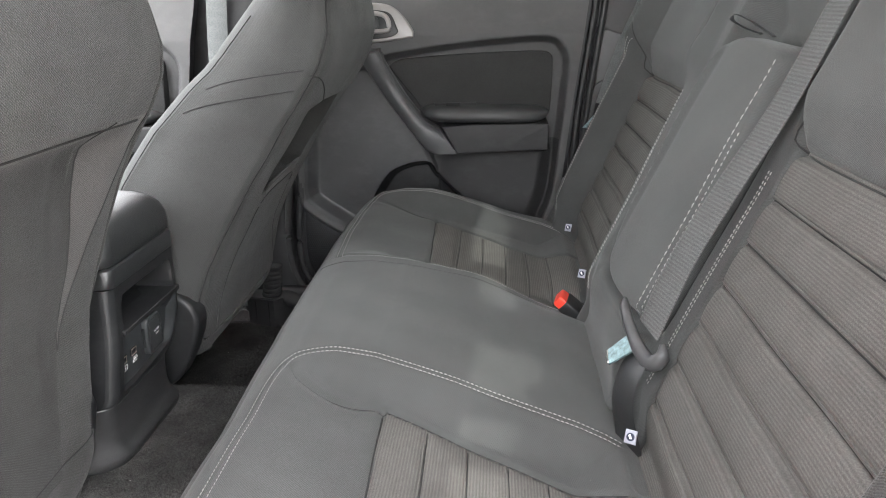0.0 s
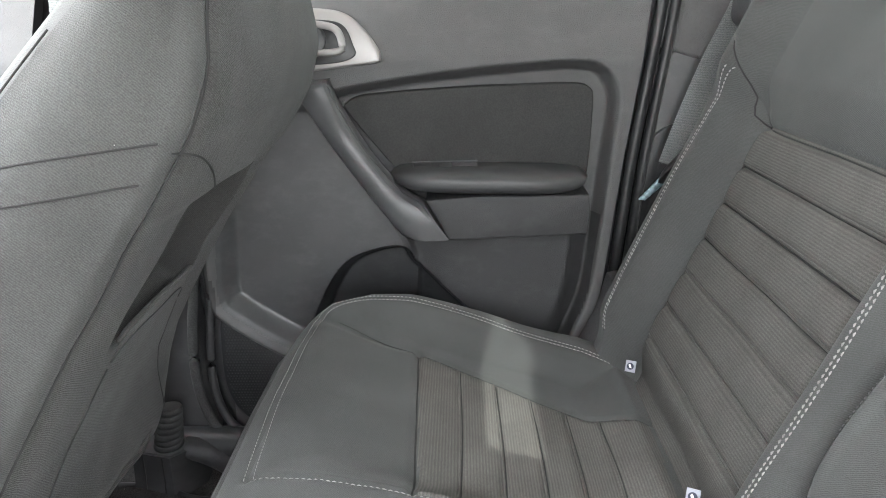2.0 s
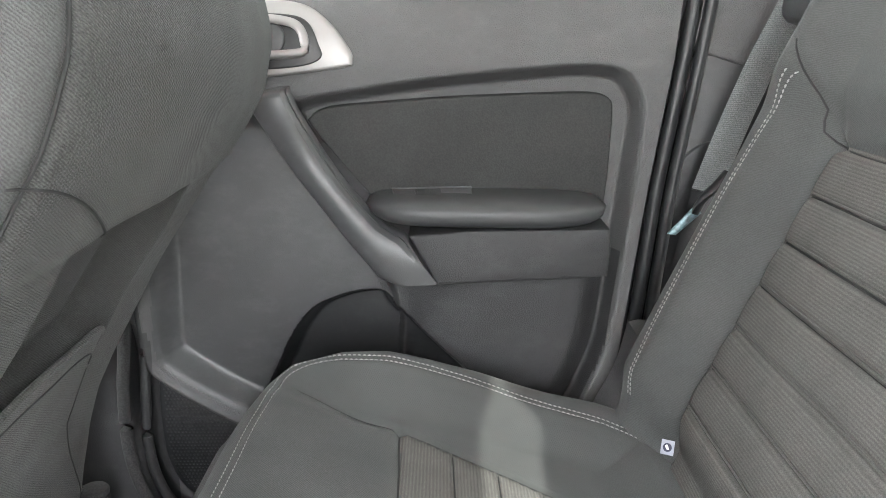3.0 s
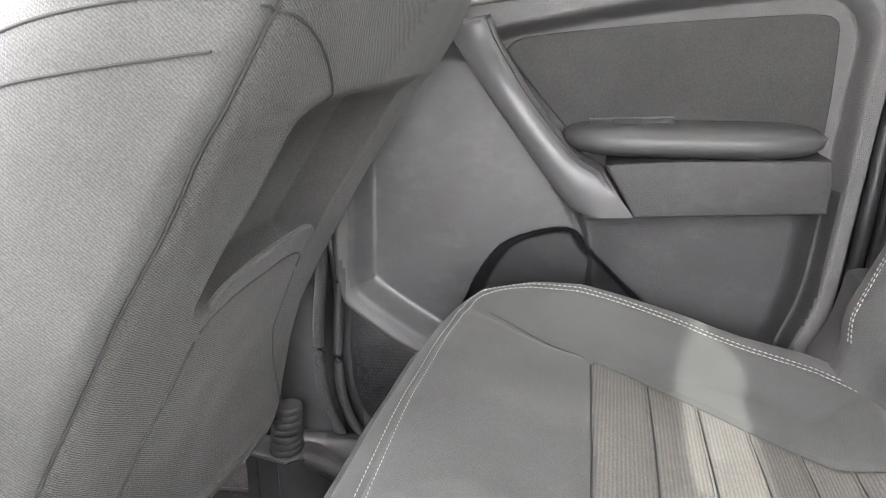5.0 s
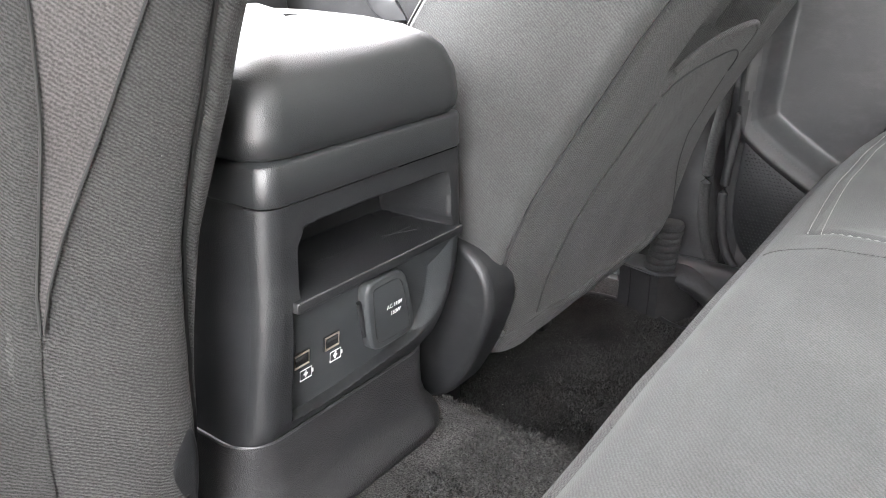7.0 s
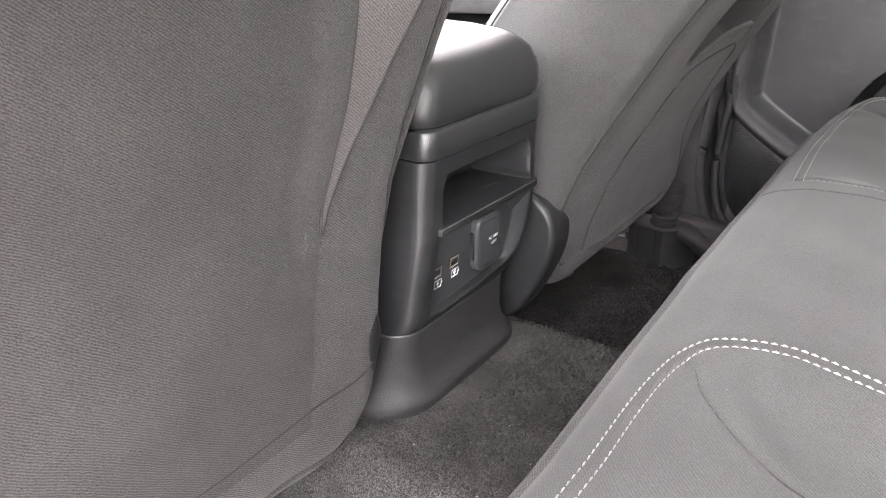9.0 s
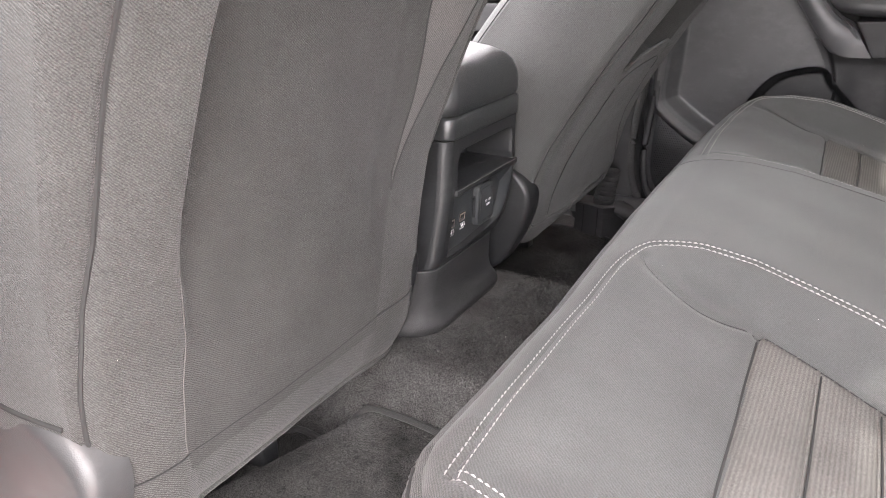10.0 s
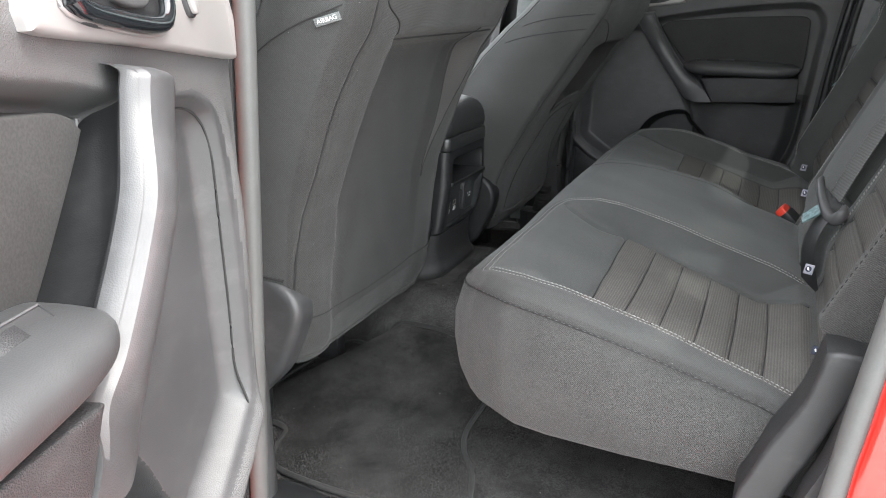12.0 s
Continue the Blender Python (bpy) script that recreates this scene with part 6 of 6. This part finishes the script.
# belts at the pillars
def build_far_belt():
    root = thing("far_seat_belt", (0.09, 0.76, 0.55), "pale grey seat belt hanging at the rear pillar with its tongue", "seat belt")
    line = curve([(0.095, 0.758, 0.6), (0.12, 0.757, 0.68), (0.145, 0.756, 0.75), (0.175, 0.755, 0.82), (0.24, 0.75, 0.98), (0.3, 0.74, 1.1)], 0.01)
    solid("strap", *ribbon(line, np.tile([0.75, 0.35, -0.25], (len(line), 1)), 0.05), PALE_WEBBING, root)
    low = curve([(0.092, 0.757, 0.6), (0.072, 0.75, 0.5), (0.05, 0.74, 0.4), (0.03, 0.73, 0.34)], 0.01)
    solid("lap_strap", *ribbon(low, np.tile([0.7, 0.4, -0.2], (len(low), 1)), 0.046), BLACK, root)
    solid("tongue_body", *tube(curve([(0.112, 0.735, 0.628), (0.098, 0.733, 0.612), (0.084, 0.735, 0.596), (0.078, 0.74, 0.578)], 0.004), 0.009, 10, 0.6), BLACK, root)
    solid("tongue_plate", *pad(np.array([(0.044, 0.552), (0.054, 0.55), (0.084, 0.578), (0.076, 0.588)]), 0.002, 0.0006, lambda a, b, c: (a, 0.737 - c, b), 0.001, 1), STEEL_BLUE, root, "dull steel tongue")


def build_front_belt(s):
    root = thing("front_seat_belt", (-0.62, s * 0.74, 0.5), "grey front seat belt hanging along the pillar", "seat belt", "front seat belts")
    if s < 0:
        line = curve([(-0.678, -0.672, 1.1), (-0.716, -0.672, 0.725), (-0.745, -0.672, 0.42), (-0.773, -0.672, 0.125)], 0.012)
        side = np.array([0.8, 0.6, 0.0])
        solid("strap", *ribbon(line, np.tile(side, (len(line), 1)), 0.046), WEBBING, root)
        for k in (-0.0222, 0.0222):
            solid("webbing_edge", *tube(line + side * k + np.array([0.0006, -0.0008, 0]), 0.001, 6), WEBBING, root)
        solid("anchor_bolt", *tube([(-0.79, -0.668, 0.118), (-0.79, -0.69, 0.118)], 0.014, 12), BLACK, root)
    else:
        line = curve([(-0.76, 0.735, 1.12), (-0.785, 0.735, 0.85), (-0.8, 0.735, 0.6), (-0.8, 0.735, 0.3), (-0.8, 0.735, 0.1)], 0.012)
        solid("strap", *ribbon(line, np.tile([1.0, 0.0, 0.0], (len(line), 1)), 0.048), PALE_WEBBING, root)


build_far_belt()
build_front_belt(-1)
build_front_belt(1)


# bellows and bracket at the foot of the far front seat
def build_bracket():
    root = thing("seat_bracket", (-0.69, 0.69, 0.09), "black ribbed bellows on a seat mounting bracket", "bracket")
    rings = []
    for k in np.linspace(0, 1, 64):
        r = 0.0225 - 0.005 * k + 0.0024 * abs(math.sin(k * math.pi * 7)) ** 0.7
        cx, cy, z = -0.714 + 0.02 * k, 0.7 - 0.02 * k, 0.146 + 0.085 * k
        rings.append([(cx + r * math.cos(w), cy + r * math.sin(w), z) for w in np.linspace(0, 2 * math.pi, 22, endpoint=False)])
    solid("bellows", *loft(rings), DARK_RUBBER, root, "matt black ribbed bellows")
    o = np.array([(-0.772, 0.688), (-0.77, 0.735), (-0.66, 0.735), (-0.662, 0.712), (-0.702, 0.67)])
    solid("top_plate", *pad(o, 0.005, 0.003, lambda a, b, c: (a, b, 0.142 + c), 0.004, 2), SMOOTH_PLASTIC, root)
    rows = []
    for z, k in ((0.143, 0.003), (0.135, 0.002), (0.115, 0.001), (0.085, 0.002), (0.066, 0.006)):
        rows.append([(a, b, z) for a, b in inset(o, -k)])
    solid("foot_cover", *loft(rows), DARK_PLASTIC, root)
    for x, y in ((-0.752, 0.682), (-0.716, 0.672)):
        solid("joint", *tube([(x, y - 0.0005, 0.14), (x, y - 0.001, 0.1), (x, y - 0.003, 0.07)], 0.0012, 6), DARK_THREAD, root)
    sweep = [(-0.69 + 0.09 * s, 0.708 + 0.02 * s, 0.137 - 0.055 * s ** 1.6) for s in np.linspace(0, 1, 16)]
    solid("sill_blend", *tube(sweep, np.linspace(0.022, 0.03, 16), 14, 0.8), DARK_PLASTIC, root)


build_bracket()

# crumbs left on the carpet by the sill
rng = np.random.default_rng(5)
for k in range(14):
    x, y = -0.06 + rng.uniform(-0.035, 0.03), -0.672 + rng.uniform(-0.03, 0.02)
    r = rng.uniform(0.0012, 0.0026)
    rings = [[(x + r * q * math.cos(w) * rng.uniform(0.7, 1.2), y + r * q * math.sin(w), 0.066 + h * r) for w in np.linspace(0, 2 * math.pi, 6, endpoint=False)] for q, h in ((0.8, 0), (1, 0.6), (0.4, 1.2))]
    ob = solid("crumb", *loft(rings), WHITE, soft=False)
    tagged(ob, "tiny pale crumb lying on the carpet", "crumb", "crumbs on the carpet")

# black fillers added to block light through the door gaps and darken them
for x0, x1 in ((-0.93, -0.6), (-0.02, 0.3)):
    structure("wall_side", "black filler added behind the door gap, standing in for its shade", "body panel", *box(x0, x1, 0.815, 0.835, 0.0, 0.92, 0.004), BLACK)
# roof, rear wall, dash and outer body, so that the cab is closed where it is closed
structure("ceiling", "pale headliner under the roof", "ceiling", *box(-1.15, 0.345, -0.7, 0.7, 1.24, 1.3, 0.02), HEADLINER)
structure("wall_rear", "rear cab wall below the back window", "wall", *box(0.4, 0.46, -0.78, 0.78, 0.0, 0.92, 0.01), SMOOTH_PLASTIC)
structure("wall_front", "dark dashboard and bulkhead", "dashboard", *box(-1.85, -1.55, -0.76, 0.76, 0.06, 0.72, 0.06), BLACK)
for s in (-1, 1):
    structure("pillar", "rear roof pillar", "pillar", *box(0.16, 0.46, s * 0.72 - 0.05, s * 0.72 + 0.05, 0.8, 1.26, 0.02), SMOOTH_PLASTIC)
# side pane is out of view; its tint is added to hold back light
for name, label, mat, v in (("window_1", "unseen rear side window, its dark tint added to dim the cab", TINT, [(-0.62, 0.83, 0.88), (0.12, 0.83, 0.88), (0.2, 0.72, 1.26), (-0.7, 0.72, 1.26)]), ("window_2", "clear rear window of the cab", CLEAR, [(0.44, -0.7, 0.9), (0.44, 0.7, 0.9), (0.345, 0.68, 1.27), (0.345, -0.68, 1.27)])):
    q = np.array(v)
    n = np.cross(q[1] - q[0], q[3] - q[0])
    n = n / np.linalg.norm(n) * 0.004
    structure(name, label, "window", np.vstack([q - n, q + n]), [(0, 1, 2, 3), (7, 6, 5, 4), (0, 4, 5, 1), (1, 5, 6, 2), (2, 6, 7, 3), (3, 7, 4, 0)], mat, False)
for s in (-1, 1):
    structure("trim", "painted roof rail over the doors", "trim", *tube([(x, s * 0.735, 1.255) for x in np.linspace(-1.25, 0.4, 12)], 0.045, 12), RED_PAINT)
# unseen bars added across the rear window, cutting its sunlight into patches
for y, w in ((0.27, 0.14), (-0.01, 0.15), (-0.228, 0.035), (-0.305, 0.05), (-0.475, 0.13)):
    q = np.array([(0.43, y - w / 2, 0.9), (0.43, y + w / 2, 0.9), (0.337, y + w / 2, 1.27), (0.337, y - w / 2, 1.27)])
    d = np.array([-0.012, 0, -0.004])
    structure("trim", "unseen black bar added across the rear window to break up sunlight", "trim", np.vstack([q, q + d]), [(0, 1, 2, 3), (7, 6, 5, 4), (0, 4, 5, 1), (1, 5, 6, 2), (2, 6, 7, 3), (3, 7, 4, 0)], BLACK, False)
ob = structure("ground", "pale concrete yard round the vehicle", "ground", *box(-60, 60, -60, 60, -0.62, -0.5, 0), TARMAC, False)
